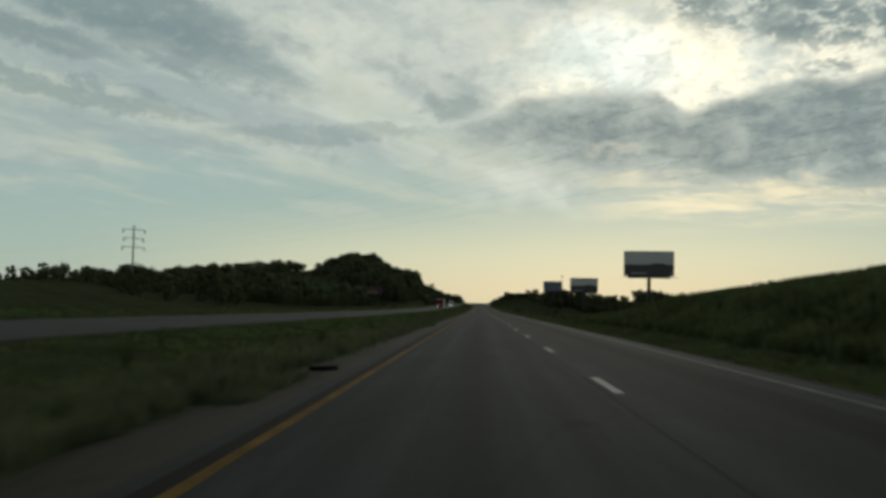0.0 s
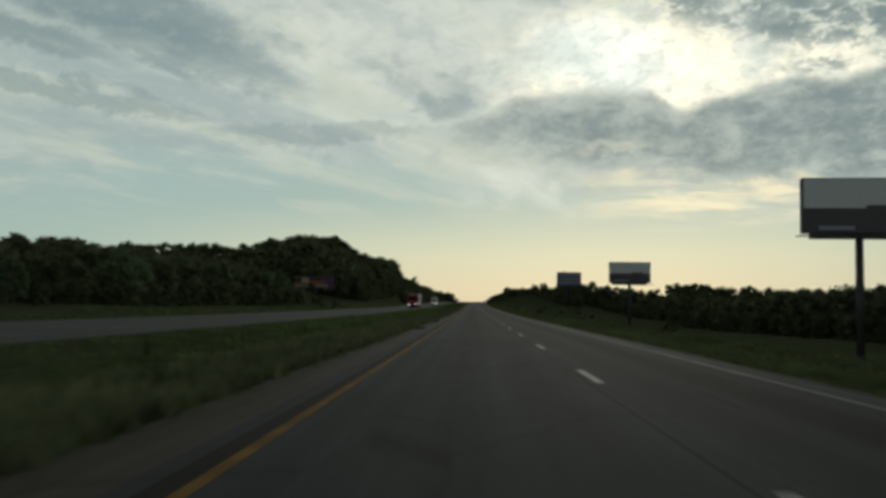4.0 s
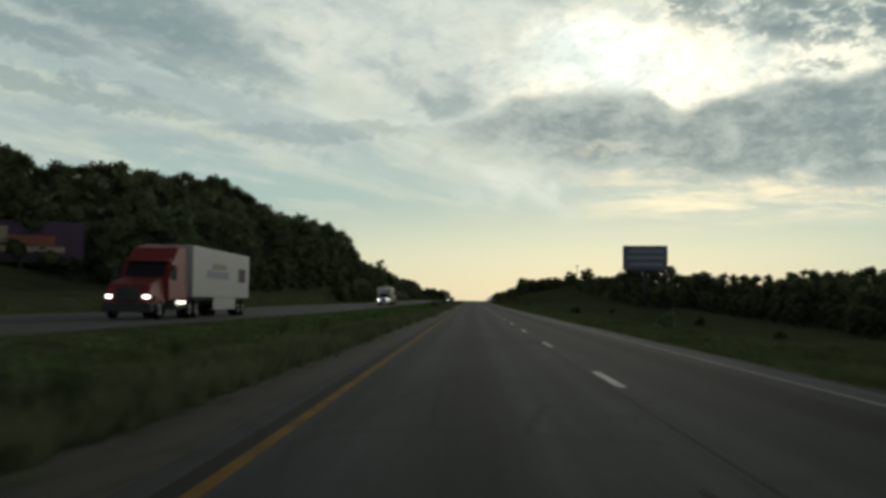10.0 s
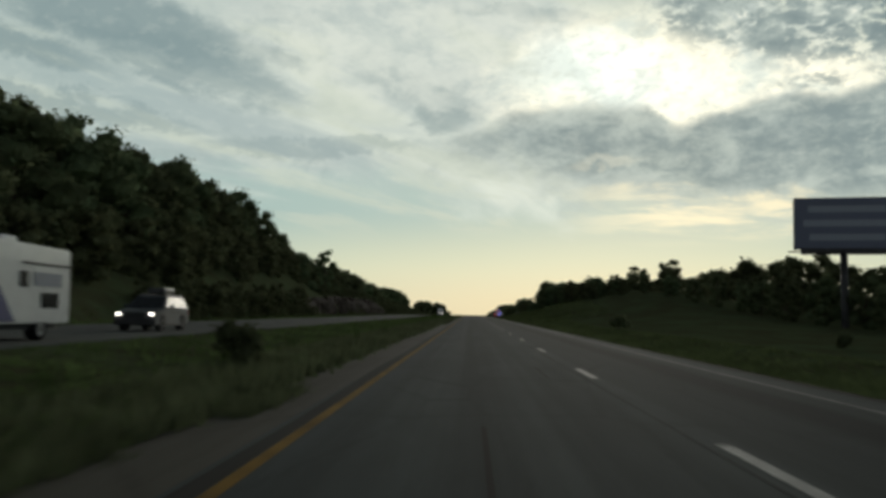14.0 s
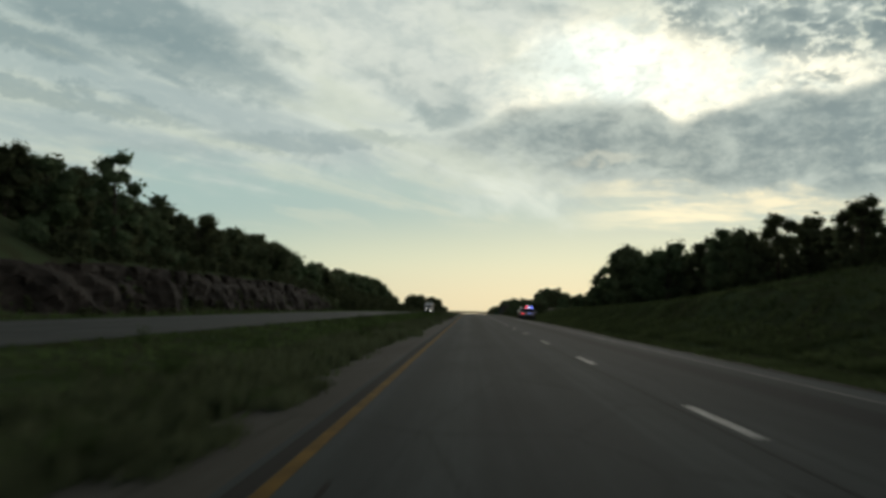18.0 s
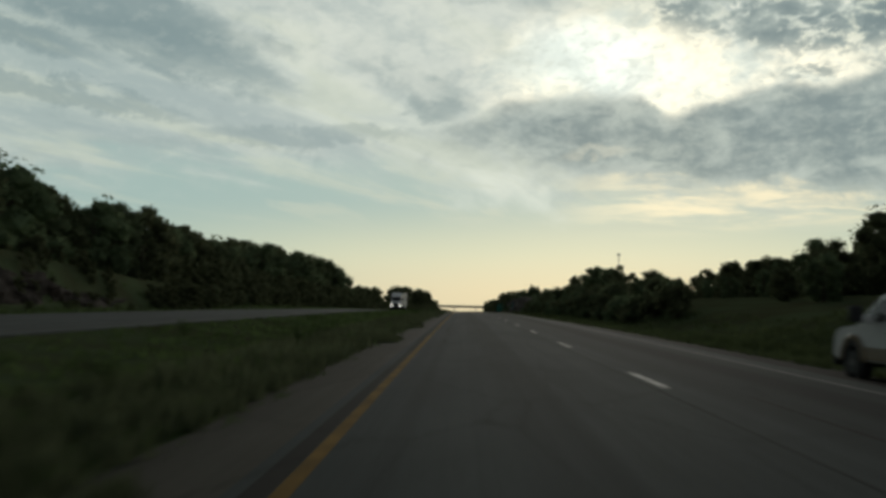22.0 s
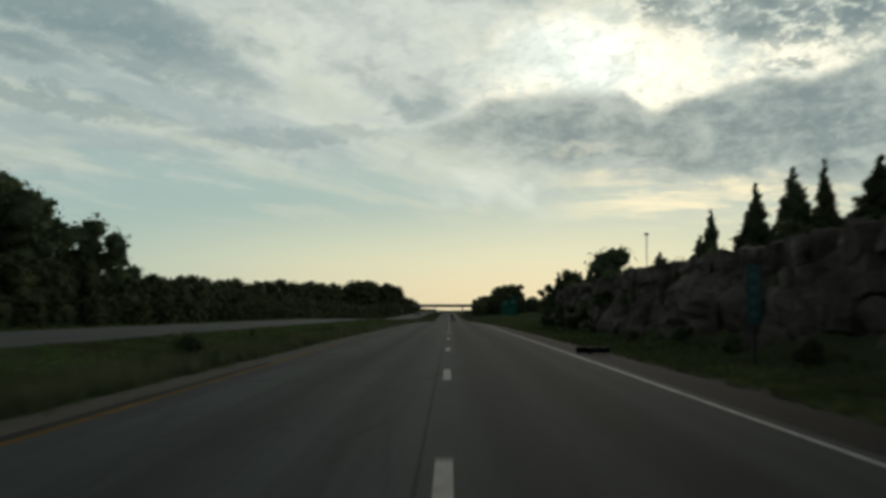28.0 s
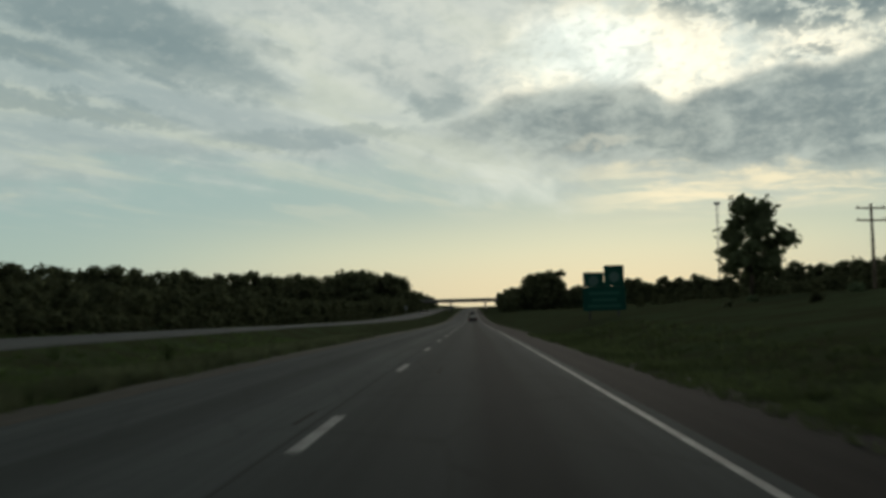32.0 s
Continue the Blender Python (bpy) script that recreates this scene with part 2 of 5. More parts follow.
# ---- materials ----
def material(name, base, rough=0.8, metal=0.0, vary=0.25, scale=1.0, fine=18.0, bump=0.3, other=None, axis=(1, 1, 1), random_tint=0.0, spec=0.3):
    """A surface with two scales of variation; axis stretches the grain."""
    m = bpy.data.materials.new(name)
    m.use_nodes = True
    g = Graph(m.node_tree)
    at = g.node("ShaderNodeNewGeometry").outputs["Position"]
    n = g.node("ShaderNodeVectorMath")
    n.operation = "MULTIPLY"
    g.put(at, n.inputs[0])
    n.inputs[1].default_value = axis
    at = n.outputs[0]
    broad, grain = g.noise(at, scale, 5, 0.6), g.noise(at, fine, 4, 0.65)
    other = other or tuple(c * (1 - vary) for c in base)
    light = tuple(min(1, c * (1 + vary)) for c in base)
    col = g.mix(g.step(broad, 0.35, 0.65), light, other)
    col = g.mix(g.step(grain, 0.3, 0.75, 0.0, 0.55), col, tuple(c * 0.62 for c in base))
    if random_tint:
        hue = g.node("ShaderNodeHueSaturation")
        pick = g.node("ShaderNodeObjectInfo").outputs["Random"]
        g.put(g.step(pick, 0.0, 1.0, 0.5 - 0.035 * random_tint, 0.5 + 0.035 * random_tint), hue.inputs["Hue"])
        g.put(g.math("ADD", g.mul(pick, 0.6 * random_tint), 1 - 0.3 * random_tint), hue.inputs["Value"])
        g.put(col, hue.inputs["Color"])
        col = hue.outputs[0]
    p = g.node("ShaderNodeBsdfPrincipled")
    g.put(col, p.inputs["Base Color"])
    g.put(g.step(grain, 0.2, 0.8, max(0.02, rough - 0.08), min(1, rough + 0.08)), p.inputs["Roughness"])
    p.inputs["Metallic"].default_value = metal
    p.inputs["Specular IOR Level"].default_value = spec
    if bump:
        b = g.node("ShaderNodeBump")
        b.inputs["Strength"].default_value, b.inputs["Distance"].default_value = bump, 0.02
        g.put(grain, b.inputs["Height"])
        g.put(b.outputs[0], p.inputs["Normal"])
    g.put(p.outputs[0], g.node("ShaderNodeOutputMaterial").inputs[0])
    return m


def plain(name, base, rough=0.4, metal=0.0, glow=0.0, spec=0.5, coat=0.0):
    m = bpy.data.materials.new(name)
    m.use_nodes = True
    g = Graph(m.node_tree)
    p = g.node("ShaderNodeBsdfPrincipled")
    at = g.node("ShaderNodeTexCoord").outputs["Object"]
    dirt = g.noise(at, 3.0, 6, 0.65)
    g.put(g.mix(g.step(dirt, 0.35, 0.75, 0.0, 0.28), base, tuple(c * 0.45 + 0.02 for c in base)), p.inputs["Base Color"])
    p.inputs["Roughness"].default_value, p.inputs["Metallic"].default_value = rough, metal
    p.inputs["Specular IOR Level"].default_value = spec
    p.inputs["Coat Weight"].default_value = coat
    if glow:
        g.put(base, p.inputs["Emission Color"])
        p.inputs["Emission Strength"].default_value = glow
    g.put(p.outputs[0], g.node("ShaderNodeOutputMaterial").inputs[0])
    return m



def asphalt(name, base, lanes=0.35, slow_lane=False):
    """Old asphalt: stone grain, long wheel-path streaks, broad mottling and fine cracks."""
    m = bpy.data.materials.new(name)
    m.use_nodes = True
    g = Graph(m.node_tree)
    x, y, z = g.split(g.node("ShaderNodeNewGeometry").outputs["Position"])
    at = g.xyz(x, y, z)
    streak = g.noise(g.xyz(g.mul(x, 1.1), g.mul(y, 0.006), 0.0), 1.0, 4, 0.6)
    broad = g.noise(g.xyz(g.mul(x, 0.6), g.mul(y, 0.13), 4.0), 1.0, 6, 0.62)
    grain = g.noise(at, 42.0, 4, 0.7)
    speck = g.noise(at, 9.0, 6, 0.65)
    col = g.mix(g.step(streak, 0.35, 0.65), tuple(c * (1 + lanes) for c in base), tuple(c * (1 - lanes) for c in base))
    col = g.mix(g.step(broad, 0.35, 0.7, 0.0, 0.5), col, tuple(c * 0.62 for c in base))
    col = g.mix(g.step(speck, 0.55, 0.75, 0.0, 0.35), col, tuple(c * 1.6 for c in base))
    col = g.mix(g.step(grain, 0.35, 0.7, 0.0, 0.5), col, tuple(c * 0.55 for c in base))
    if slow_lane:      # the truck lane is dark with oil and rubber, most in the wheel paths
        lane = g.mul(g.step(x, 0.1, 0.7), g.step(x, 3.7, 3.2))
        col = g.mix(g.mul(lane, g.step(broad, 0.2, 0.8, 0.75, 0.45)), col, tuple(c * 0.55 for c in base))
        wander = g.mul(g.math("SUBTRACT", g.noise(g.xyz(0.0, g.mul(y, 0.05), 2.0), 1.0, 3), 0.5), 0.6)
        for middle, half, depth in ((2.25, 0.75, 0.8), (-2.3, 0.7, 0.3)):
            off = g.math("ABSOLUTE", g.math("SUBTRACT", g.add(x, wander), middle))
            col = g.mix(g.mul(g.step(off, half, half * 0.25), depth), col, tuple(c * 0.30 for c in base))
    crack = g.node("ShaderNodeTexVoronoi")
    crack.feature = "DISTANCE_TO_EDGE"
    g.put(g.xyz(g.add(g.mul(x, 0.55), g.mul(speck, 0.3)), g.mul(y, 0.16), 0.0), crack.inputs["Vector"])
    crack.inputs["Scale"].default_value = 1.0
    col = g.mix(g.step(crack.outputs["Distance"], 0.012, 0.0, 0.0, 0.55), col, tuple(c * 0.35 for c in base))
    # the surface gets paler further along, past y = 830 only left of the dashes
    pale_gain = g.mul(g.step(y, 300.0, 430.0, 1.0, 1.12), g.add(1.0, g.mul(g.step(y, 830.0, 900.0, 0.0, 0.24), g.step(x, 0.5, -0.4))))
    col = g.mix(1.0, col, g.xyz(pale_gain, pale_gain, pale_gain), "MULTIPLY")
    p = g.node("ShaderNodeBsdfPrincipled")
    g.put(col, p.inputs["Base Color"])
    p.inputs["Roughness"].default_value = 0.9
    p.inputs["Specular IOR Level"].default_value = 0.03
    b = g.node("ShaderNodeBump")
    b.inputs["Strength"].default_value, b.inputs["Distance"].default_value = 0.35, 0.01
    g.put(grain, b.inputs["Height"])
    g.put(b.outputs[0], p.inputs["Normal"])
    g.put(p.outputs[0], g.node("ShaderNodeOutputMaterial").inputs[0])
    return m


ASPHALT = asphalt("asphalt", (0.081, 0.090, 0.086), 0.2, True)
OLD_ASPHALT = asphalt("pale_asphalt", (0.125, 0.131, 0.122), 0.12)
SHOULDER = asphalt("shoulder_asphalt", (0.108, 0.100, 0.082), 0.15)
GRAVEL = asphalt("gravel_shoulder", (0.030, 0.027, 0.024), 0.25)
RUMBLE = asphalt("dark_tarred_asphalt", (0.047, 0.045, 0.040), 0.2)
JOINT = asphalt("tarred_joint", (0.058, 0.061, 0.058), 0.2)
CONCRETE = material("concrete", (0.30, 0.29, 0.27), 0.85, vary=0.2, scale=0.5, fine=25)
GRASS = material("mown_grass", (0.074, 0.094, 0.048), 1.0, vary=0.3, scale=0.22, fine=7, bump=0.8, other=(0.078, 0.076, 0.042), spec=0.0)


def foliage(name, base, vary=0.35, through=0.55, tint=0.8):
    """Leaves that also let light through from behind."""
    m = bpy.data.materials.new(name)
    m.use_nodes = True
    g = Graph(m.node_tree)
    at = g.node("ShaderNodeNewGeometry").outputs["Position"]
    broad, grain = g.noise(at, 0.35, 5, 0.6), g.noise(at, 2.5, 4, 0.65)
    col = g.mix(g.step(broad, 0.35, 0.65), tuple(c * (1 + vary) for c in base), tuple(c * (1 - vary) for c in base))
    col = g.mix(g.step(grain, 0.3, 0.75, 0.0, 0.5), col, tuple(c * 0.6 for c in base))
    hue = g.node("ShaderNodeHueSaturation")
    pick = g.node("ShaderNodeObjectInfo").outputs["Random"]
    g.put(g.step(pick, 0.0, 1.0, 0.5 - 0.035 * tint, 0.5 + 0.035 * tint), hue.inputs["Hue"])
    g.put(g.math("ADD", g.mul(pick, 0.6 * tint), 1 - 0.3 * tint), hue.inputs["Value"])
    g.put(col, hue.inputs["Color"])
    d, t, mix = g.node("ShaderNodeBsdfDiffuse"), g.node("ShaderNodeBsdfTranslucent"), g.node("ShaderNodeMixShader")
    g.put(hue.outputs[0], d.inputs[0])
    g.put(hue.outputs[0], t.inputs[0])
    mix.inputs[0].default_value = through
    g.put(d.outputs[0], mix.inputs[1])
    g.put(t.outputs[0], mix.inputs[2])
    g.put(mix.outputs[0], g.node("ShaderNodeOutputMaterial").inputs[0])
    return m


LEAF = foliage("leaves", (0.138, 0.166, 0.090))
CEDAR = foliage("cedar_leaves", (0.08, 0.104, 0.056), 0.3, 0.25, 0.6)
BLADE = foliage("grass_blades", (0.112, 0.160, 0.060), 0.35, 0.4, 0.0)
DRY_BLADE = foliage("seeding_grass", (0.130, 0.150, 0.082), 0.3, 0.4, 0.0)
VERGE_BLADE = foliage("verge_grass_blades", (0.104, 0.132, 0.058), 0.35, 0.4, 0.0)
BARK = material("bark", (0.075, 0.058, 0.044), 0.95, vary=0.3, scale=1.5, fine=9, axis=(3, 3, 0.6), bump=0.8)
BROWN_ROCK = material("brown_rock", (0.034, 0.026, 0.021), 0.95, vary=0.5, scale=0.3, fine=3.0, bump=1.0, axis=(1, 1, 2.2), spec=0.1)
ROCK = material("cut_rock", (0.130, 0.112, 0.098), 0.95, vary=0.5, scale=0.35, fine=3.5, bump=1.0, axis=(1, 1, 2.2), spec=0.15)
WHITE_LINE = material("white_road_paint", (0.34, 0.34, 0.32), 0.75, vary=0.12, scale=3, fine=30, bump=0.15, other=(0.20, 0.20, 0.19))
FADED_LINE = material("faded_white_paint", (0.142, 0.142, 0.135), 0.8, vary=0.2, scale=0.6, fine=22, bump=0.15, other=(0.09, 0.09, 0.085))
FADED_YELLOW = material("faded_yellow_paint", (0.108, 0.09, 0.066), 0.8, vary=0.2, scale=0.6, fine=22, bump=0.15, other=(0.085, 0.08, 0.066), spec=0.05)
YELLOW_LINE = material("yellow_road_paint", (0.255, 0.146, 0.030), 0.85, vary=0.2, scale=1.6, fine=24, bump=0.15, other=(0.165, 0.100, 0.030), spec=0.03)
STEEL = material("galvanised_steel", (0.30, 0.31, 0.31), 0.5, 0.8, vary=0.15, scale=2, fine=14, bump=0.05)
DARK_STEEL = material("dark_steel", (0.06, 0.06, 0.062), 0.6, 0.5, vary=0.2, scale=2, fine=14, bump=0.05)
WOOD = material("weathered_wood", (0.16, 0.13, 0.10), 0.95, vary=0.25, scale=1, fine=9, axis=(4, 4, 0.5))


# ---- plan of the ground ----
rr_ = random.Random(5)


def yellow_x(y):
    return float(np.interp(y, [0, 230, 320, 400, 600, 700, 820, 900, 960], [-4.30, -4.22, -4.2, -4.42, -4.44, -4.38, -4.45, -4.65, -4.72]))


def white_x(y):
    return float(np.interp(y, [0, 300, 460, 700, 820, 910, 1040], [3.58, 3.38, 3.4, 3.42, 3.65, 3.95, 3.95]))


PAVE_L, PAVE_R = -6.1, 5.7            # edges of our pavement
FAR_IN, FAR_OUT = -15.0, -27.5        # edges of the other carriageway


def far_lift(y):
    """How far the other carriageway stands above ours."""
    return table(y, (0, 0.20), (130, 0.08), (320, 0.24), (366, 0.16), (413, 0.08), (490, 0.17), (540, 0.10), (615, 0.06), (715, 0.21), (845, 0.08), (950, 0.12), (1015, 0.16), (1075, 0.48), (1130, 0.66), (1300, 0.85), (1500, 0.6), (2400, 0.3))



def table(y, *pairs):
    return float(np.interp(y, [p[0] for p in pairs], [p[1] for p in pairs]))


def ridge(y):
    """Height of the wooded hill at x = -70."""
    return table(y, (-100, 3.5), (60, 4.4), (140, 4.2), (220, 3.2), (320, 3.2), (400, 7), (475, 14), (553, 20), (600, 25), (640, 25), (670, 17), (700, 11), (740, 8), (800, 6.5), (900, 5.5), (1000, 6.5),
                 (1060, 3), (1200, 1.5), (1600, 3), (2000, 6))


def left_bank(y):
    """Height of the cut or bank beside the far carriageway, at x = -36."""
    return table(y, (-100, 0.8), (60, 0.9), (150, 0.3), (400, 1.2), (560, 2.0), (618, 2.2), (640, 4.2), (680, 5.0), (740, 5.6), (800, 3.6), (850, 2.0), (1000, 2.2), (1100, 0.8), (1300, 0.2))


def right_near(y):
    """Ground 6 m off the right pavement edge."""
    return table(y, (-60, 2.0), (70, 1.8), (100, 0.5), (130, -0.9), (300, -1.2), (450, -0.9), (560, -0.3), (600, 0.2), (624, 1.9), (640, 2.5), (665, 2.0), (700, 1.6), (745, 1.3), (762, 0.8), (800, 1.4), (860, 2.0), (895, 2.1), (915, 3.0), (930, 3.8), (965, 3.9), (1002, 3.7), (1013, 1.6), (1035, 0.5), (1110, 0.7), (1300, 0.3))


def right_mid(y):
    """Ground at x = 30."""
    return table(y, (-60, 5.2), (60, 4.9), (95, 3.6), (125, -1.5), (200, -4.0), (400, -4.4), (520, -2.5), (585, 1.0), (622, 5.6), (640, 6.4), (665, 4.8), (700, 3.7), (745, 3.3), (780, 2.6), (850, 2.5), (895, 2.8), (920, 5.0), (1015, 5.0), (1050, 2.4),
                 (1130, 2.6), (1250, 3.0), (1500, 0.5))


def right_far(y):
    """Ground at x = 90."""
    return table(y, (-60, 4.5), (75, 2.5), (130, -3.0), (400, -5.0), (560, -1.0), (700, 4.0), (900, 5.0), (1100, 4.0), (1300, 3.5), (1500, 1.5))


def near_hill(y):
    """How much of the ridge is already reached at x = -48."""
    return table(y, (430, 0.12), (520, 0.28), (580, 0.48), (655, 0.48), (690, 0.26), (720, 0.2), (800, 0.2))


def open_verge(y):
    """0 where the rock face stands straight up from the verge."""
    return table(y, (900, 1), (914, 0.1), (1003, 0.1), (1012, 1))


def ground_z(x, y):
    base = road_z(y)
    if x < -27.5:
        z = float(np.interp(-x, [27.5, 30, 33, 34.5, 36.6, 48, 60, 72, 110, 400, 3000], [far_lift(y) - 0.06, far_lift(y) - 0.25, 0.1, 0.1 + 0.08 * left_bank(y), left_bank(y), left_bank(y) * 0.6 + ridge(y) * near_hill(y), left_bank(y) * 0.4 + ridge(y) * 0.42, ridge(y), ridge(y) * 0.9, ridge(y) * 0.3, 0]))
    elif x < FAR_IN:
        z = far_lift(y) - 0.06
    elif x < PAVE_L:
        z = float(np.interp(x, [FAR_IN, -13, -10.5, -8.0, PAVE_L], [far_lift(y) - 0.06, -0.10, -0.34, -0.14, -0.06]))
    elif x < PAVE_R:
        z = -0.06 - 0.10 * max(0.0, x - 4.2) / 1.5
    else:
        z = float(np.interp(x, [PAVE_R, 7.2, 9.4, 10.6, 11.4, 13.2, 30, 90, 400, 3000], [-0.16, -0.3, -0.25 + 0.14 * right_near(y) * open_verge(y), 0.26 * right_near(y) * open_verge(y), 0.35 * right_near(y), right_near(y), right_mid(y), right_far(y), right_far(y) * 0.4, 0]))
    if abs(x) > 28 or x > 8:
        k = min(1.0, abs(x) / 60)
        z += k * (0.9 * noise.noise((x * 0.03, y * 0.03, 1.7)) + 0.25 * noise.noise((x * 0.17, y * 0.17, 4.1)))
    elif x < PAVE_L - 0.4 and x > FAR_IN + 0.5:
        z += 0.07 * noise.noise((x * 0.6, y * 0.3, 2.2))
    return base + cross(x) + z


def sheet(name, xs, ys, height, material):
    verts = [(x, y, height(x, y)) for y in ys for x in xs]
    n = len(xs)
    faces = [(j * n + i, j * n + i + 1, (j + 1) * n + i + 1, (j + 1) * n + i) for j in range(len(ys) - 1) for i in range(n - 1)]
    mesh = bpy.data.meshes.new(name)
    mesh.from_pydata(verts, [], faces)
    mesh.polygons.foreach_set("use_smooth", [True] * len(faces))
    mesh.materials.append(material)
    return new(name, mesh)


def steps(a, b, d):
    return [float(v) for v in np.linspace(a, b, max(2, int(round((b - a) / d)) + 1))]


gx = [-4000, -2500, -1200, -600, -400, -260, -180, -140, -110, -95, -82, -72, -66, -60, -54, -48, -44, -40, -38, -36.6, -35.5, -34.5, -33, -31.5, -30, -28.6, -27.5, -27.3, -15.2, -15, -14.2, -13.4, -12.4, -11.5,
      -10.5, -9.6, -8.8, -8.2, -7.6, -7.0, -6.5, -6.1, -5.9, 4.0, 4.2, 5.5, 5.7, 6.2, 6.7, 7.2, 8.2, 9.4, 10.4, 11.4, 12.3, 13.2, 14.5, 16, 18.5, 22, 26, 30, 36, 44, 55, 70, 90, 120, 170, 260, 400, 700, 1400, 2500, 4000]
gy = [-4000, -1500, -600] + steps(-300, -60, 30) + steps(-50, 1250, 5) + steps(1270, 1900, 18) + [2000, 2150, 2300, 2700, 3400, 4600]
ground = tagged(sheet("ground", gx, gy, ground_z, GRASS), "rough mown grass verges and wooded slopes", "ground", kind="structure")


def ribbon(name, x0, x1, y0, y1, lift, material, thick=0.06, step=10):
    """A strip of pavement or paint with a small edge."""
    ys = sorted({y0, y1} | {float(y) for y in range(-400, 2500, step) if y0 < y < y1})
    verts, faces = [], []
    for y in ys:
        z, a, b = road_z(y) + (lift(y) if callable(lift) else lift), x0(y) if callable(x0) else x0, x1(y) if callable(x1) else x1
        top = [a, 0.0, b] if a < -1 and b > 1 else [a, b]
        line = [(a, y, z + cross(a) - thick)] + [(x, y, z + cross(x)) for x in top] + [(b, y, z + cross(b) - thick)]
        verts += line
    n = len(line)
    for j in range(len(ys) - 1):
        for i in range(n - 1):
            k = n * j + i
            faces.append((k, k + 1, k + n + 1, k + n))
    e = n * (len(ys) - 1)
    faces += [tuple(range(n - 1, -1, -1)), tuple(range(e, e + n))]
    mesh = bpy.data.meshes.new(name)
    mesh.from_pydata(verts, [], faces)
    mesh.materials.append(material)
    return new(name, mesh)


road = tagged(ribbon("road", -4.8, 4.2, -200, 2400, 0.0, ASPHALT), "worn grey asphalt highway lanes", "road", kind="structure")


def edge_r(y):
    """Paved edge on the right, wider where cars can stop."""
    return table(y, (0, 4.75), (570, 4.8), (640, 5.3), (690, 6.9), (770, 6.9), (815, 4.9), (870, 4.8), (910, 6.0), (930, 6.6), (1040, 6.8), (1200, 6.8)) + 0.12 * noise.noise((y * 0.21, 0.5, 9.1)) + 0.05 * noise.noise((y * 1.1, 0.5, 3.1))


def edge_l(y):
    return PAVE_L + 0.30 * noise.noise((y * 0.13, 7.5, 1.1)) + 0.20 * noise.noise((y * 0.6, 2.5, 3.1))


def shoulder(name, x0, x1, lift0, lift1, material):
    """A strip of pavement that falls away from the lanes, with a ragged edge."""
    ys = steps(-200, 1250, 2.0) + steps(1260, 2400, 20)
    verts, faces = [], []
    for y in ys:
        a, b, z = x0(y) if callable(x0) else x0, x1(y) if callable(x1) else x1, road_z(y)
        za, zb = z + (lift0(a) if callable(lift0) else lift0) + cross(a), z + (lift1(b) if callable(lift1) else lift1) + cross(b)
        verts += [(a, y, za - 0.15), (a, y, za), (b, y, zb), (b, y, zb - 0.15)]
    for j in range(len(ys) - 1):
        for i in range(3):
            k = 4 * j + i
            faces.append((k, k + 1, k + 5, k + 4))
    mesh = bpy.data.meshes.new(name)
    mesh.from_pydata(verts, [], faces)
    mesh.materials.append(material)
    return new(name, mesh)


shoulder_l = tagged(shoulder("shoulder_left", edge_l, -4.8, -0.045, -0.012, SHOULDER), "dusty paved shoulder beside the median", "shoulder", kind="structure")
tagged(shoulder("shoulder_right", 4.2, edge_r, -0.012, lambda x: -0.012 - 0.079 * (x - 4.2), GRAVEL), "dark brown shoulder with a worn gravel edge", "shoulder", kind="structure")
rumble = ribbon("rumble_strip", lambda y: yellow_x(y) - 0.29 - 0.12 * noise.noise((y * 0.3, 1.5, 2.1)), lambda y: yellow_x(y) - 0.085, -200, 935, 0.003, RUMBLE, 0.01)
rumble.parent = shoulder_l
tagged(rumble, "dark grooved rumble strip")
joint = ribbon("lane_joint", -0.235, -0.19, -200, 2400, 0.003, JOINT, 0.008)
joint.parent = road
tagged(joint, "dark tarred lane joint")
for k in range(70):
    y, x = rr_.uniform(-20, 1100), rr_.choice((-4.1, -2.4, -0.6, 1.1, 3.0)) + rr_.uniform(-0.4, 0.4)
    ob = ribbon("tar_patch", x, x + rr_.uniform(0.03, 0.09), y, y + rr_.uniform(1.5, 7), 0.0035, RUMBLE, 0.008)
    ob.parent = road
far_road = tagged(ribbon("far_road", FAR_OUT, FAR_IN, -200, 2400, far_lift, OLD_ASPHALT), "opposite carriageway of pale worn asphalt", "road", kind="structure")


def far_paint(y):
    return far_lift(y) + 0.004


def paint(name, x, width, y0, y1, parent, material, lift=0.004):
    left, right = (lambda y: x(y) - width / 2, lambda y: x(y) + width / 2) if callable(x) else (x - width / 2, x + width / 2)
    ob = ribbon(name, left, right, y0, y1, lift, material, 0.008)
    ob.parent = parent
    return ob


paint("yellow_edge_line", yellow_x, 0.14, -200, 755.2, road, YELLOW_LINE)
for k in range(6):
    paint("yellow_edge_line", yellow_x, 0.14, 755.9 + 1.5 * k, 756.95 + 1.5 * k, road, YELLOW_LINE)
paint("yellow_edge_line", yellow_x, 0.14, 765, 948, road, YELLOW_LINE)
paint("yellow_edge_line", yellow_x, 0.13, 948, 2400, road, FADED_YELLOW)
paint("white_edge_line", white_x, 0.12, -200, 900, road, FADED_LINE)
paint("white_edge_line", white_x, 0.105, 900, 2400, road, WHITE_LINE)
for k in range(-8, 140):
    y = 14.9 + 12.19 * k
    paint("lane_dash", 0, 0.155, y - 1.52, y + 1.52, road, WHITE_LINE)
paint("far_edge_line", FAR_IN - 1.3, 0.12, -200, 2400, far_road, FADED_YELLOW, far_paint)
paint("far_edge_line", FAR_OUT + 3.2, 0.12, -200, 2400, far_road, FADED_LINE, far_paint)
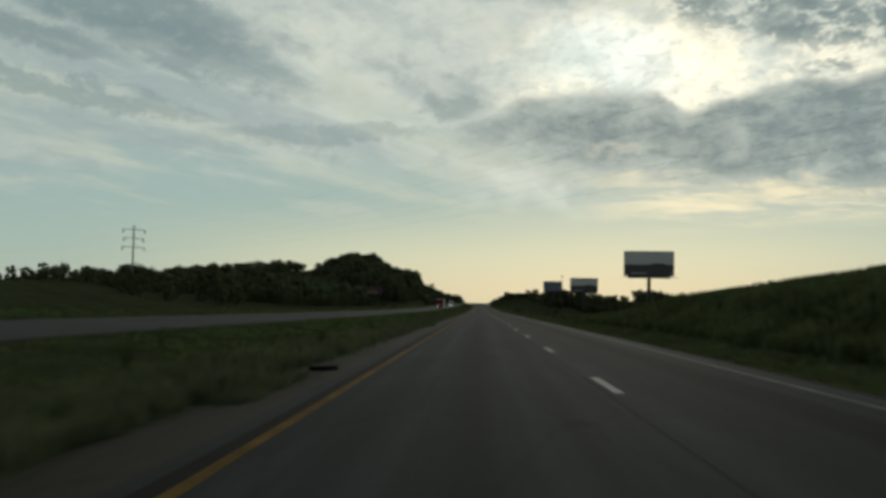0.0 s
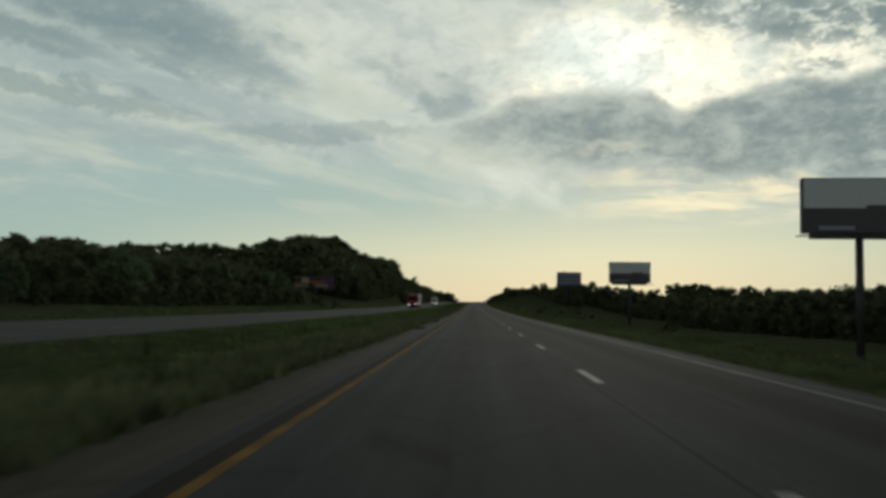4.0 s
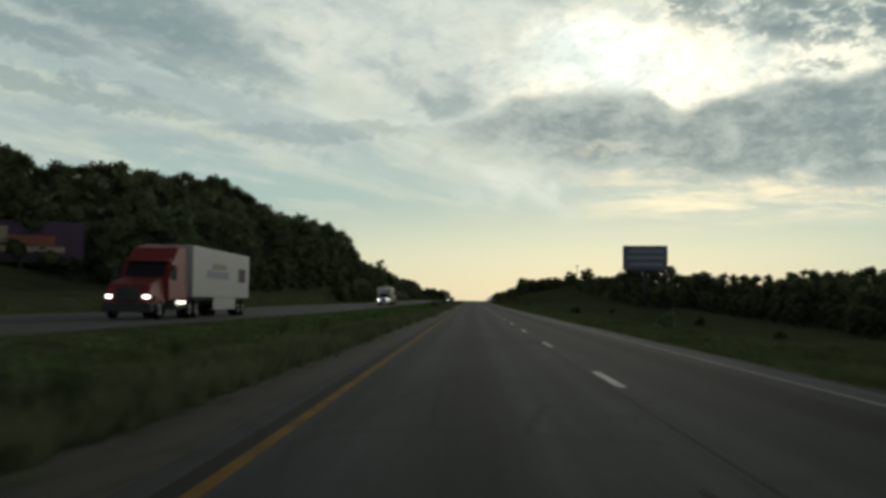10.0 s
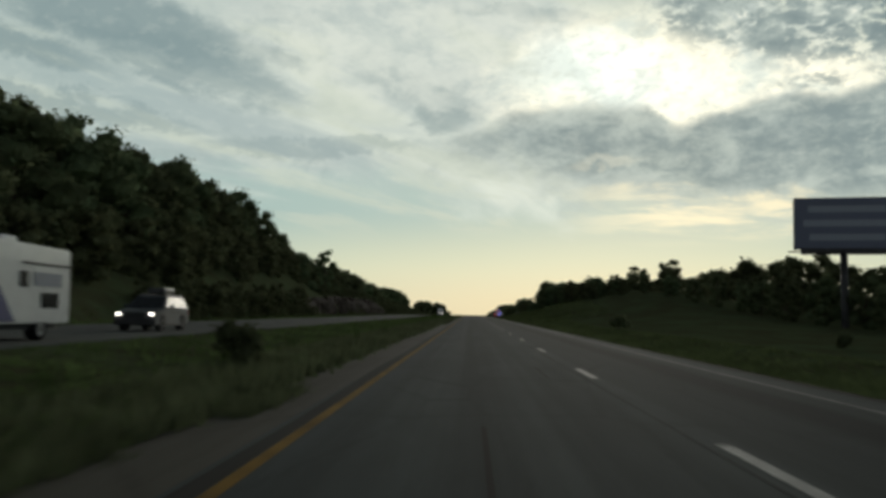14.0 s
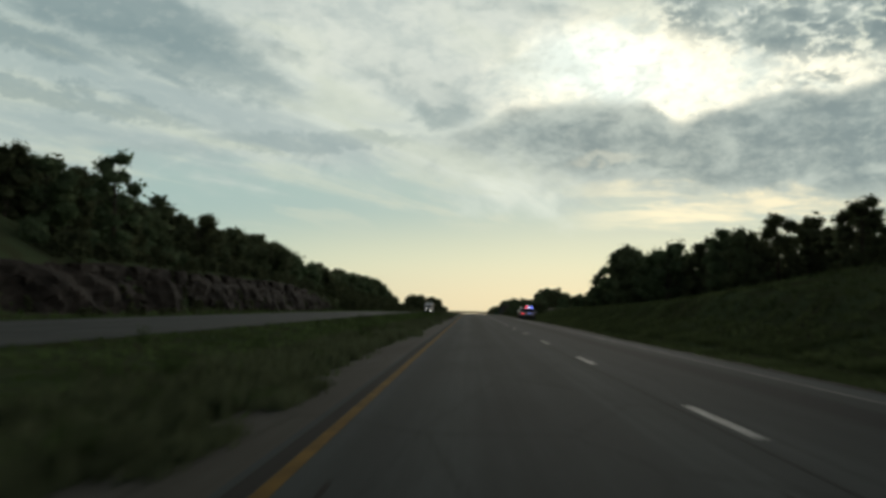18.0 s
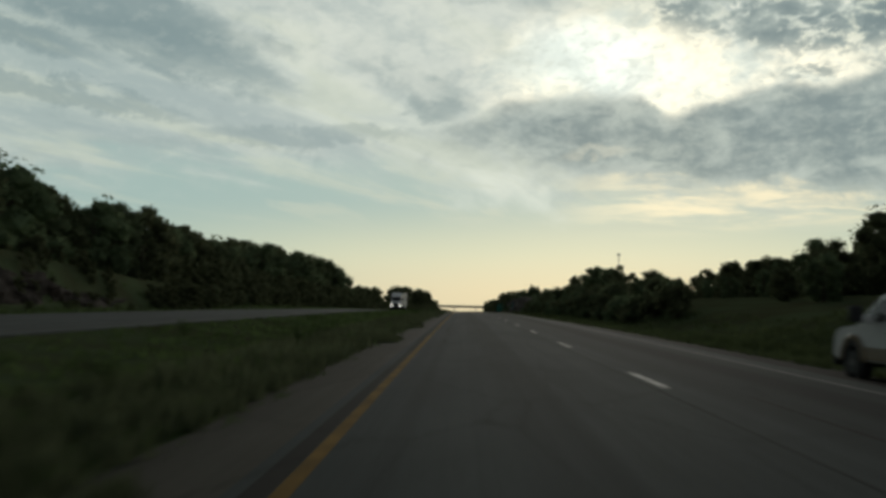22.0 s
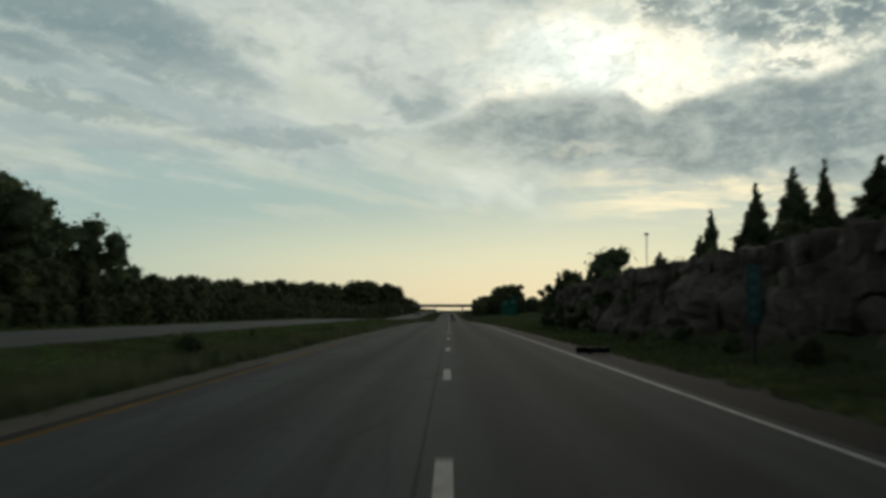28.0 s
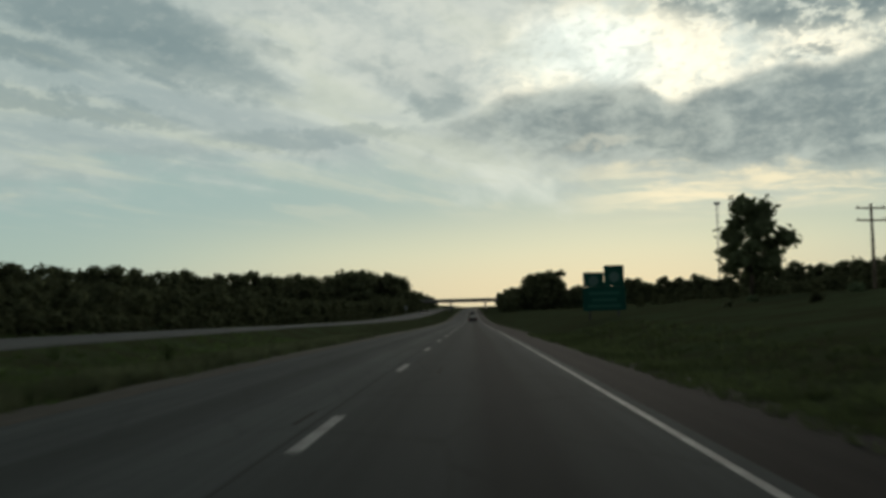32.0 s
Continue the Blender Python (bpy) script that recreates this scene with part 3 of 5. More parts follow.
for k in range(-8, 120):
    paint("far_lane_dash", -20.3, 0.13, 12.19 * k, 12.19 * k + 3.05, far_road, FADED_LINE, far_paint)


# ---- trees ----
def mesh_of(name, verts, faces, material):
    mesh = bpy.data.meshes.new(name)
    mesh.from_pydata(verts, [], faces)
    mesh.materials.append(material)
    return mesh


def lump(rng, centre, radius, verts, faces):
    """An uneven closed clump of 20 to 80 faces."""
    bm = bmesh.new()
    bmesh.ops.create_icosphere(bm, subdivisions=1, radius=1)
    start = len(verts)
    for v in bm.verts:
        k = 0.75 + 0.45 * rng.random()
        verts.append((centre[0] + v.co.x * radius * k, centre[1] + v.co.y * radius * k, centre[2] + v.co.z * radius * 0.85 * k))
    for f in bm.faces:
        faces.append(tuple(start + v.index for v in f.verts))
    bm.free()


def leaves(rng, centre, radius, count, size, verts, faces):
    """Small bent leaf sprays round a clump."""
    for _ in range(count):
        d = Vector((rng.gauss(0, 1), rng.gauss(0, 1), rng.gauss(0.15, 0.9))).normalized()
        r = radius * (0.60 + 0.44 * rng.random())
        c = Vector(centre) + Vector((d.x * r, d.y * r, d.z * r * 0.9))
        a = Vector((rng.gauss(0, 1), rng.gauss(0, 1), rng.gauss(0, 0.6))).normalized()
        b = a.cross(d + Vector((0, 0, 0.3))).normalized()
        s = size * (0.6 + 0.8 * rng.random())
        start = len(verts)
        verts += [tuple(c - a * s), tuple(c + b * s * 0.55 + d * s * 0.2), tuple(c + a * s), tuple(c - b * s * 0.55)]
        faces += [(start, start + 1, start + 2), (start, start + 2, start + 3)]


def limb(verts, faces, a, b, ra, rb, sides=6):
    a, b = Vector(a), Vector(b)
    d = (b - a).normalized()
    u = d.orthogonal().normalized()
    w = d.cross(u)
    start = len(verts)
    for p, r in ((a, ra), (b, rb)):
        for i in range(sides):
            t = 2 * math.pi * i / sides
            verts.append(tuple(p + (u * math.cos(t) + w * math.sin(t)) * r))
    for i in range(sides):
        j = (i + 1) % sides
        faces.append((start + i, start + j, start + sides + j, start + sides + i))


def broad_tree(seed, height=12.0, spread=4.2, clumps=13, count=52, bare=0.16, size=0.34):
    """A broadleaf tree: tapered trunk, limbs to every clump, an uneven crown."""
    rng = random.Random(seed)
    tv, tf, cv, cf = [], [], [], []
    fork = height * (bare + 0.12)
    bend = (rng.uniform(-0.4, 0.4), rng.uniform(-0.4, 0.4))
    limb(tv, tf, (0, 0, -0.6), (bend[0] * 0.5, bend[1] * 0.5, fork), 0.024 * height, 0.016 * height, 7)
    limb(tv, tf, (bend[0] * 0.5, bend[1] * 0.5, fork), (bend[0], bend[1], height * 0.8), 0.016 * height, 0.004 * height)
    for k in range(clumps):
        h = bare + (0.9 - bare) * (k + rng.random()) / clumps
        wide = spread * math.sin(math.pi * min(1, 0.18 + 0.80 * (h - bare) / (1 - bare))) ** 0.7
        t = k * 2.4 + rng.uniform(-0.5, 0.5)
        r = wide * rng.uniform(0.35, 0.8)
        c = (r * math.cos(t) + bend[0], r * math.sin(t) + bend[1], h * height)
        rad = spread * rng.uniform(0.30, 0.46)
        limb(tv, tf, (bend[0] * 0.5, bend[1] * 0.5, max(fork * 0.8, c[2] - 2.2)), c, 0.006 * height, 0.02, 4)
        lump(rng, c, rad * 0.74, cv, cf)
        leaves(rng, c, rad, count, size, cv, cf)
    return tv, tf, cv, cf


def cedar_tree(seed, height=6.0, spread=1.3):
    """A dense fuzzy cone, leaning a little, with a ragged tip."""
    rng = random.Random(seed)
    tv, tf, cv, cf = [], [], [], []
    lean = (rng.uniform(-0.25, 0.25), rng.uniform(-0.25, 0.25))
    limb(tv, tf, (0, 0, -0.5), (lean[0], lean[1], height * 0.92), 0.10, 0.02)
    levels = 15
    for k in range(levels):
        f = k / (levels - 1)
        h = height * (0.06 + 0.86 * f)
        r = spread * (1 - f) ** 0.75 * rng.uniform(0.85, 1.15) + 0.12
        for i in range(4 if k < 11 else 2):
            t = rng.uniform(0, 6.28)
            c = (0.5 * r * math.cos(t) + lean[0] * f, 0.5 * r * math.sin(t) + lean[1] * f, h)
            lump(rng, c, r * 0.52, cv, cf)
            leaves(rng, c, r * 0.66, 16, 0.15, cv, cf)
    leaves(rng, (lean[0], lean[1], height * 0.95), 0.22, 22, 0.12, cv, cf)
    return tv, tf, cv, cf


def bush(seed, height=2.4, spread=1.6):
    rng = random.Random(seed)
    tv, tf, cv, cf = [], [], [], []
    for k in range(7):
        t = k * 2.4
        r = spread * 0.55 * math.sqrt(k / 7)
        c = (r * math.cos(t), r * math.sin(t), height * rng.uniform(0.3, 0.78))
        limb(tv, tf, (0, 0, -0.3), c, 0.04, 0.015, 4)
        lump(rng, c, height * 0.25, cv, cf)
        leaves(rng, c, height * 0.36, 46, 0.2, cv, cf)
    return tv, tf, cv, cf


def tree_thing(name, data, leaf, label, category, group):
    tv, tf, cv, cf = data
    thing = new(name, mesh_of("trunk", tv, tf, BARK))
    crown = new("crown", mesh_of("crown", cv, cf, leaf))
    crown.parent = thing
    return tagged(thing, label, category, group)


WOODS = [tree_thing("tree", broad_tree(s, 12, 4.2 + 0.5 * (s % 3), 15 + s % 3, 64, 0.07 + 0.05 * (s % 2)), LEAF, "dense dark green broadleaf tree in roadside woods", "tree", "roadside woods") for s in range(1, 7)]
def weed(seed, height=0.9):
    """A loose clump of tall weeds: stalks and long bent leaves."""
    rng = random.Random(seed)
    tv, tf, cv, cf = [], [], [], []
    for k in range(16):
        t, h = rng.uniform(0, 6.28), height * rng.uniform(0.6, 1.0)
        out = rng.uniform(0.05, 0.4)
        top = (out * math.cos(t), out * math.sin(t), h)
        limb(tv, tf, (0.3 * out * math.cos(t), 0.3 * out * math.sin(t), -0.1), top, 0.012, 0.005, 3)
        for _ in range(12):
            f, a = rng.uniform(0.15, 1.0), rng.uniform(0, 6.28)
            c = Vector((top[0] * f, top[1] * f, h * f))
            d = Vector((math.cos(a), math.sin(a), rng.uniform(-0.2, 0.7))) * rng.uniform(0.08, 0.2)
            s = Vector((-math.sin(a), math.cos(a), 0)) * 0.022
            n = len(cv)
            cv += [tuple(c), tuple(c + d * 0.5 + s), tuple(c + d), tuple(c + d * 0.5 - s)]
            cf += [(n, n + 1, n + 2), (n, n + 2, n + 3)]
    return tv, tf, cv, cf


CEDARS = [tree_thing("cedar_tree", cedar_tree(s + 40, 5.5, 1.35 + 0.2 * s), CEDAR, "dark pointed cedar tree on a roadside bank", "tree", "cedars on the bank") for s in range(3)]
BUSHES = [tree_thing("bush", bush(s + 60), LEAF, "low leafy bush at the edge of the verge", "bush", "verge bushes") for s in range(4)]
WEED_KINDS = [weed(s + 80) for s in range(4)]
used = set()
rnd = random.Random(11)


def plant(kinds, x, y, height, own, sink=0.2):
    """A tree of that full height on the ground at x, y."""
    ob = kinds[rnd.randrange(len(kinds))]
    s = height / own
    m = pose(x, y, ground_z(x, y) - sink, 0, 0, rnd.uniform(0, 360))
    if ob.name not in used:
        used.add(ob.name)
        ob.matrix_basis = m
    else:
        ob = copy_thing(ob, m)
    ob.scale = (s * rnd.uniform(0.9, 1.2), s * rnd.uniform(0.9, 1.2), s)
    return ob


weed_verts, weed_faces = [], []


def plant_weed(x, y, height):
    """Adds a clump of weeds to those that stand in the median."""
    stalks, sf, blades, bf = WEED_KINDS[rnd.randrange(4)]
    z, s, t = ground_z(x, y) - 0.05, height / 0.9, rnd.uniform(0, 6.28)
    c, d = s * math.cos(t), s * math.sin(t)
    for vs, fs in ((stalks, sf), (blades, bf)):
        n = len(weed_verts)
        weed_verts.extend((x + p[0] * c - p[1] * d, y + p[0] * d + p[1] * c, z + p[2] * s) for p in vs)
        weed_faces.extend(tuple(i + n for i in f) for f in fs)


def row(y0, y1, x, spacing, height, jitter=2.5):
    """Places of trees along the road; x and height may follow y."""
    y = y0
    while y < y1:
        px = (x(y) if callable(x) else x) + rnd.uniform(-jitter, jitter)
        h = height(y) if callable(height) else height
        py = y + rnd.uniform(-1.5, 1.5)
        if h < 2.2 or not (335 < py < 434 and -66.5 < px < -30):      # a clearing before the billboard
            yield px, py, h * rnd.uniform(0.85, 1.1)
        y += spacing * rnd.uniform(0.75, 1.25)


def wood(*a, **k):
    for x, y, h in row(*a, **k):
        plant(WOODS, x, y, h, 12)


FAR_KINDS = []
for s in range(5):
    tv, tf, cv, cf = broad_tree(20 + s, 12, 4.6, 11, 40, 0.05, 0.5)
    FAR_KINDS.append((np.array(cv), np.array([f for f in cf])))
far_verts, far_faces, far_count = [], [], 0


def far_wood(*a, **k):
    """Trees that cannot be told apart, gathered into one mass."""
    global far_count
    for x, y, h in row(*a, **k):
        verts, faces = FAR_KINDS[rnd.randrange(5)]
        s, t = h / 12, rnd.uniform(0, 6.28)
        w = s * rnd.uniform(0.95, 1.3)
        c, d = math.cos(t) * w, math.sin(t) * w
        vx, vy = verts[:, 0], verts[:, 1]
        far_verts.append(np.stack([x + vx * c - vy * d, y + vx * d + vy * c, ground_z(x, y) - 0.3 + verts[:, 2] * s], 1))
        far_faces.append(faces + far_count)
        far_count += len(verts)


def tall(y):
    return table(y, (110, 2.6), (140, 3.0), (200, 4.4), (230, 6.6), (260, 8.5), (340, 8.0), (400, 8.2), (450, 12.6), (510, 14.2), (560, 15.0), (600, 12.2), (640, 9.4), (662, 9.6), (690, 10.4), (722, 11.8), (760, 11.8), (800, 12.2), (850, 11.2), (900, 11.8), (960, 13.2), (1000, 15.4), (1021, 12.4), (1030, 8.8), (1042, 7.6), (1065, 5))


def back_drop(y):
    """How much lower the trees along the top of the hill are."""
    return table(y, (380, 0), (460, 2.0), (640, 2.6), (700, 1.0), (760, 0))


# wooded hill beyond the other carriageway
far_wood(140, 1050, -82, 6.5, lambda y: tall(y) - back_drop(y))
far_wood(140, 1050, -72, 6.5, lambda y: tall(y) - back_drop(y))
far_wood(150, 1045, -62, 6.5, tall)
far_wood(180, 1045, -54, 6.5, tall)
wood(200, 1040, -47, 6.5, lambda y: tall(y) * 0.92, jitter=1.8)
far_wood(200, 650, -41, 4.5, lambda y: tall(y) * 0.5, jitter=1.2)
far_wood(820, 1060, -40, 4.5, 5, jitter=1.2)
far_wood(808, 1120, -34, 2.6, 3.4, jitter=1.0)
far_wood(1060, 1500, -37, 3.6, lambda y: table(y, (1060, 4.5), (1200, 6), (1500, 7)), jitter=2)
far_wood(1060, 1500, -32.5, 2.6, 2.6, jitter=0.8)
far_wood(545, 632, -35.5, 2.4, 4.0, jitter=1.2)
far_wood(545, 660, -43, 3.2, 6.0, jitter=1.5)
far_wood(550, 630, -32.4, 2.4, 1.9, jitter=0.7)
far_wood(655, 800, -32.2, 3.2, 1.0, jitter=0.7)
far_wood(660, 800, -36.6, 2.4, 2.0, jitter=0.9)
far_wood(650, 800, -34.6, 2.8, 1.6, jitter=0.5)
for x, h in ((-33, 2.2), (-37, 2.8), (-41, 3.2), (-45, 3.4), (-50, 3.4)):
    far_wood(330, 436, x, 2.6, h, jitter=1.6)
far_wood(40, 110, -98, 7, 3.5, jitter=5)
far_wood(150, 520, -108, 6, lambda y: table(y, (150, 2.5), (215, 4.5), (250, 8.4), (330, 12.3), (420, 11.3), (520, 10.5)), jitter=4)
far_wood(190, 520, -120, 7, lambda y: table(y, (150, 2.5), (215, 4.5), (250, 8.6), (330, 12.6), (420, 11.5), (520, 10.5)), jitter=4)
far_wood(1040, 1110, -50, 8, 6.5)
far_wood(1075, 1640, lambda y: table(y, (1060, -170), (1320, -150), (1500, -112), (1640, -93)), 5.5, lambda y: table(y, (1075, 16), (1200, 18), (1330, 20.5), (1640, 21)))
far_wood(1075, 1640, lambda y: table(y, (1060, -160), (1320, -140), (1500, -104), (1640, -86)), 5.5, 14)
far_wood(1470, 1545, -56, 4, 21, jitter=7)
far_wood(1495, 1548, -41, 4, 20, jitter=4)
far_wood(1505, 1550, -33, 4, 13, jitter=2.5)
far_wood(1640, 2100, -50, 9, 14, jitter=8)
# the low wood on the right, then the trees above the parked cars
far_wood(80, 640, lambda y: table(y, (80, 84), (570, 74), (640, 60)), 5, lambda y: table(y, (80, 13), (250, 13.6), (330, 12.0), (390, 9.2), (450, 8.8), (510, 9.8), (560, 9.6), (640, 10.6)), jitter=3)
far_wood(80, 640, lambda y: table(y, (80, 74), (570, 66), (640, 52)), 5, lambda y: table(y, (80, 11), (330, 10.0), (390, 7.6), (450, 7.6), (510, 8.6), (560, 8.4), (640, 9.6)), jitter=3)
far_wood(380, 640, 112, 6, 11.5, jitter=5)
far_wood(80, 640, lambda y: table(y, (80, 68), (570, 60), (640, 46)), 4.5, 5.5, jitter=2)
wood(560, 636, lambda y: table(y, (560, 50), (636, 26)), 6, lambda y: table(y, (560, 7.2), (600, 5.5), (636, 3.0)))


def bank_wood(y):
    return table(y, (634, 4.0), (655, 5.4), (680, 7.0), (705, 6.8), (722, 8.7), (734, 7.9), (745, 5.6), (752, 4.2), (770, 3.6), (792, 2.8))


wood(634, 790, 21, 6.5, bank_wood, jitter=2.0)
wood(640, 756, 27, 7, lambda y: bank_wood(y) * 0.9, jitter=2.5)
far_wood(640, 785, 36, 6, 6.5, jitter=3)
far_wood(640, 750, 21, 3.2, lambda y: table(y, (634, 1.6), (700, 2.6), (750, 2.4)), jitter=1.2)
far_wood(712, 762, 24, 2.6, lambda y: table(y, (712, 6.4), (735, 5.6), (762, 3.2)), jitter=1.6)
far_wood(636, 800, 56, 5, 8.5, jitter=3)
far_wood(786, 842, 31, 2.6, 4.8, jitter=1.5)
far_wood(690, 800, 41, 2.8, 4.5, jitter=1.5)
far_wood(690, 800, 34, 3.0, 3.6, jitter=1.5)
wood(788, 905, 24, 7, lambda y: table(y, (788, 3.5), (830, 2.6), (850, 4.6), (865, 5.8), (890, 6.6), (905, 6.6)), jitter=3)
far_wood(788, 905, 33, 6, 4.2, jitter=3)
wood(786, 818, 30, 4.5, lambda y: table(y, (786, 6.5), (818, 3.8)), jitter=2)
wood(905, 968, 24, 6, lambda y: table(y, (905, 6.2), (925, 5.0), (940, 2.8), (968, 2.4)), jitter=2)
far_wood(855, 906, 20, 2.8, 3.2, jitter=1.5)
far_wood(905, 968, 30, 6, 2.8, jitter=3)
far_wood(1120, 1560, lambda y: table(y, (1120, 120), (1400, 75), (1560, 36)), 6, 6.5, jitter=4)
far_wood(1250, 1560, lambda y: table(y, (1250, 95), (1400, 62), (1560, 42)), 6, 9, jitter=4)
far_wood(1180, 1550, lambda y: table(y, (1180, 118), (1250, 98), (1380, 62), (1550, 38)), 3.6, lambda y: table(y, (1180, 8.5), (1300, 10), (1550, 11)), jitter=3)
far_wood(1180, 1550, lambda y: table(y, (1180, 112), (1250, 92), (1380, 57), (1550, 32)), 3.2, 6, jitter=2)
far_wood(1124, 1300, lambda y: table(y, (1124, 44), (1300, 78)), 2.6, 3.4, jitter=3)
far_wood(1124, 1180, 30, 3.2, 2.0, jitter=3)
far_wood(1440, 1550, 19, 4, 7.5, jitter=2)
far_wood(1380, 1552, -34, 4, 8.5, jitter=2)
far_wood(1470, 1548, 38, 4, 19, jitter=6)
far_wood(1500, 1550, 27, 5, 11, jitter=3)
far_wood(1560, 2100, 36, 9, 14, jitter=8)


def plant_to(kinds, own, x, y, top, width):
    """A plant whose tip reaches that height; width: its spread."""
    height = top - ground_z(x, y) + 0.2
    ob = plant(kinds, x, y, height, own)
    ob.scale = (width, width, height / own)


for y in steps(912, 936, 3.0):
    plant(CEDARS, 14.8 + rnd.uniform(-0.8, 1.5), y, rnd.uniform(1.4, 2.1), 5.5)
for x, y, top, width in ((14.6, 937, 5.0, 0.5), (15.4, 938.5, 5.2, 0.6), (14.9, 941, 5.9, 0.6), (15.6, 942.5, 6.3, 0.75), (14.4, 944.5, 6.5, 0.42), (15.2, 946.5, 5.8, 0.55), (14.6, 948, 6.7, 0.6), (15.6, 950, 6.4, 0.8),
                         (14.7, 952.5, 6.7, 0.58), (15.2, 955, 6.0, 0.75), (14.6, 960, 6.25, 0.42), (14.8, 963, 5.0, 0.5), (14.6, 971.5, 5.7, 0.6), (15.0, 974, 4.6, 0.5), (14.4, 1001.5, 5.4, 0.36), (11.3, 1003.7, 4.4, 0.8), (14.6, 1008, 4.6, 0.7)):
    plant_to(CEDARS, 5.5, x, y, top + (1.05 if 966 < y < 985 else 2.25), width)
tall_tree = tree_thing("tree", broad_tree(79, 11.2, 2.8, 14, 44, 0.2, 0.3), LEAF, "tall open-crowned tree standing above the roadside wood", "tree", "")
tall_tree.matrix_basis = pose(-38.2, 676, ground_z(-38.2, 676) - 0.3)
small_tree = tree_thing("tree", broad_tree(78, 4.6, 1.5, 12, 30, 0.26, 0.17), LEAF, "small open-crowned tree at the end of the rock cut", "tree", "")
small_tree.matrix_basis = pose(10.3, 1005, ground_z(10.3, 1005) - 0.2)
round_tree = tree_thing("tree", bush(71, 4.2, 2.2), LEAF, "dense round tree on top of the rock cut", "tree", "")
round_tree.matrix_basis = pose(14.7, 992, ground_z(14.9, 992) - 0.3)
for x, y, h in list(row(782, 905, 13, 4.2, 2.6, 2)) + list(row(1035, 1120, 24, 8, 0.9, 4)) + list(row(660, 800, -38.5, 6, 2.4, 1.5)):
    plant(BUSHES, x, y, h, 2.4)

mesh = bpy.data.meshes.new("distant_woods")
fv, ff = np.concatenate(far_verts), np.concatenate(far_faces)
mesh.vertices.add(len(fv))
mesh.vertices.foreach_set("co", fv.ravel())
mesh.loops.add(ff.size)
mesh.loops.foreach_set("vertex_index", ff.ravel())
mesh.polygons.add(len(ff))
mesh.polygons.foreach_set("loop_start", np.arange(0, ff.size, 3))
mesh.update(calc_edges=True)
mesh.materials.append(LEAF)
tagged(new("distant_woods", mesh), "dark green mass of woodland along the highway", "woods", kind="stuff")


# ---- building helpers ----
def part(name, bm, material, parent, label="", smooth=False):
    """Links a bmesh as one mesh object under a thing or a part."""
    mesh = bpy.data.meshes.new(name)
    bmesh.ops.recalc_face_normals(bm, faces=bm.faces)
    bm.to_mesh(mesh)
    bm.free()
    mesh.materials.append(material)
    if smooth:
        mesh.polygons.foreach_set("use_smooth", [True] * len(mesh.polygons))
    ob = new(name, mesh)
    ob.parent = parent
    return tagged(ob, label) if label else ob


def box(x0, x1, y0, y1, z0, z1, bevel=0.0, bm=None):
    bm = bm or bmesh.new()
    vs = [bm.verts.new((x, y, z)) for z in (z0, z1) for y in (y0, y1) for x in (x0, x1)]
    fs = [bm.faces.new([vs[i] for i in f]) for f in ((0, 2, 3, 1), (4, 5, 7, 6), (0, 1, 5, 4), (2, 6, 7, 3), (0, 4, 6, 2), (1, 3, 7, 5))]
    if bevel:
        bmesh.ops.bevel(bm, geom=list({e for f in fs for e in f.edges}), offset=bevel, segments=1, affect="EDGES")
    return bm


def rod(a, b, ra, rb=None, sides=8, bm=None):
    bm = bm or bmesh.new()
    a, b, rb = Vector(a), Vector(b), ra if rb is None else rb
    d = (b - a).normalized()
    u = d.orthogonal().normalized()
    w = d.cross(u)
    rings = [[bm.verts.new(p + (u * math.cos(t) + w * math.sin(t)) * r) for t in [2 * math.pi * i / sides for i in range(sides)]] for p, r in ((a, ra), (b, rb))]
    for i in range(sides):
        j = (i + 1) % sides
        bm.faces.new((rings[0][i], rings[0][j], rings[1][j], rings[1][i]))
    bm.faces.new(rings[0][::-1])
    bm.faces.new(rings[1])
    return bm


def prism(profile, width, narrow=0.0, bevel=0.03):
    """A side outline of (y, z) points made solid across x; the top is narrower by that much on each side."""
    bm = bmesh.new()
    low, high = min(p[1] for p in profile), max(p[1] for p in profile)
    rings = []
    for side in (-1, 1):
        rings.append([bm.verts.new((side * (width / 2 - narrow * (z - low) / (high - low)), y, z)) for y, z in profile])
    bm.faces.new(rings[0])
    bm.faces.new(rings[1][::-1])
    for i in range(len(profile)):
        j = (i + 1) % len(profile)
        bm.faces.new((rings[0][j], rings[0][i], rings[1][i], rings[1][j]))
    if bevel:
        bmesh.ops.bevel(bm, geom=bm.edges[:], offset=bevel, segments=2, affect="EDGES")
    return bm


def thing(name, m, label, category, group=""):
    ob = new(name)
    ob.matrix_basis = m
    ob.empty_display_size = 0.3
    return tagged(ob, label, category, group)


PALE_FACE = plain("pale_billboard_print", (0.46, 0.50, 0.47), 0.6)
BLACK_FACE = plain("dark_billboard_print", (0.045, 0.042, 0.042), 0.6)
BLUE_FACE = plain("slate_blue_print", (0.085, 0.10, 0.15), 0.6)
GREY_FACE = plain("grey_print", (0.20, 0.22, 0.26), 0.6)
PLUM_FACE = plain("plum_print", (0.095, 0.058, 0.092), 0.7, spec=0.1)
RED_FACE = plain("rust_red_print", (0.26, 0.11, 0.07), 0.7, spec=0.1)
TAN_FACE = plain("tan_print", (0.34, 0.28, 0.20), 0.7, spec=0.1)
GREEN_SIGN = plain("green_sign_sheeting", (0.006, 0.060, 0.042), 0.7, spec=0.1)
SHIELD_FACE = plain("dim_shield_sheeting", (0.075, 0.135, 0.115), 0.7, spec=0.1)
WHITE_SIGN = plain("white_sign_sheeting", (0.20, 0.26, 0.24), 0.45)


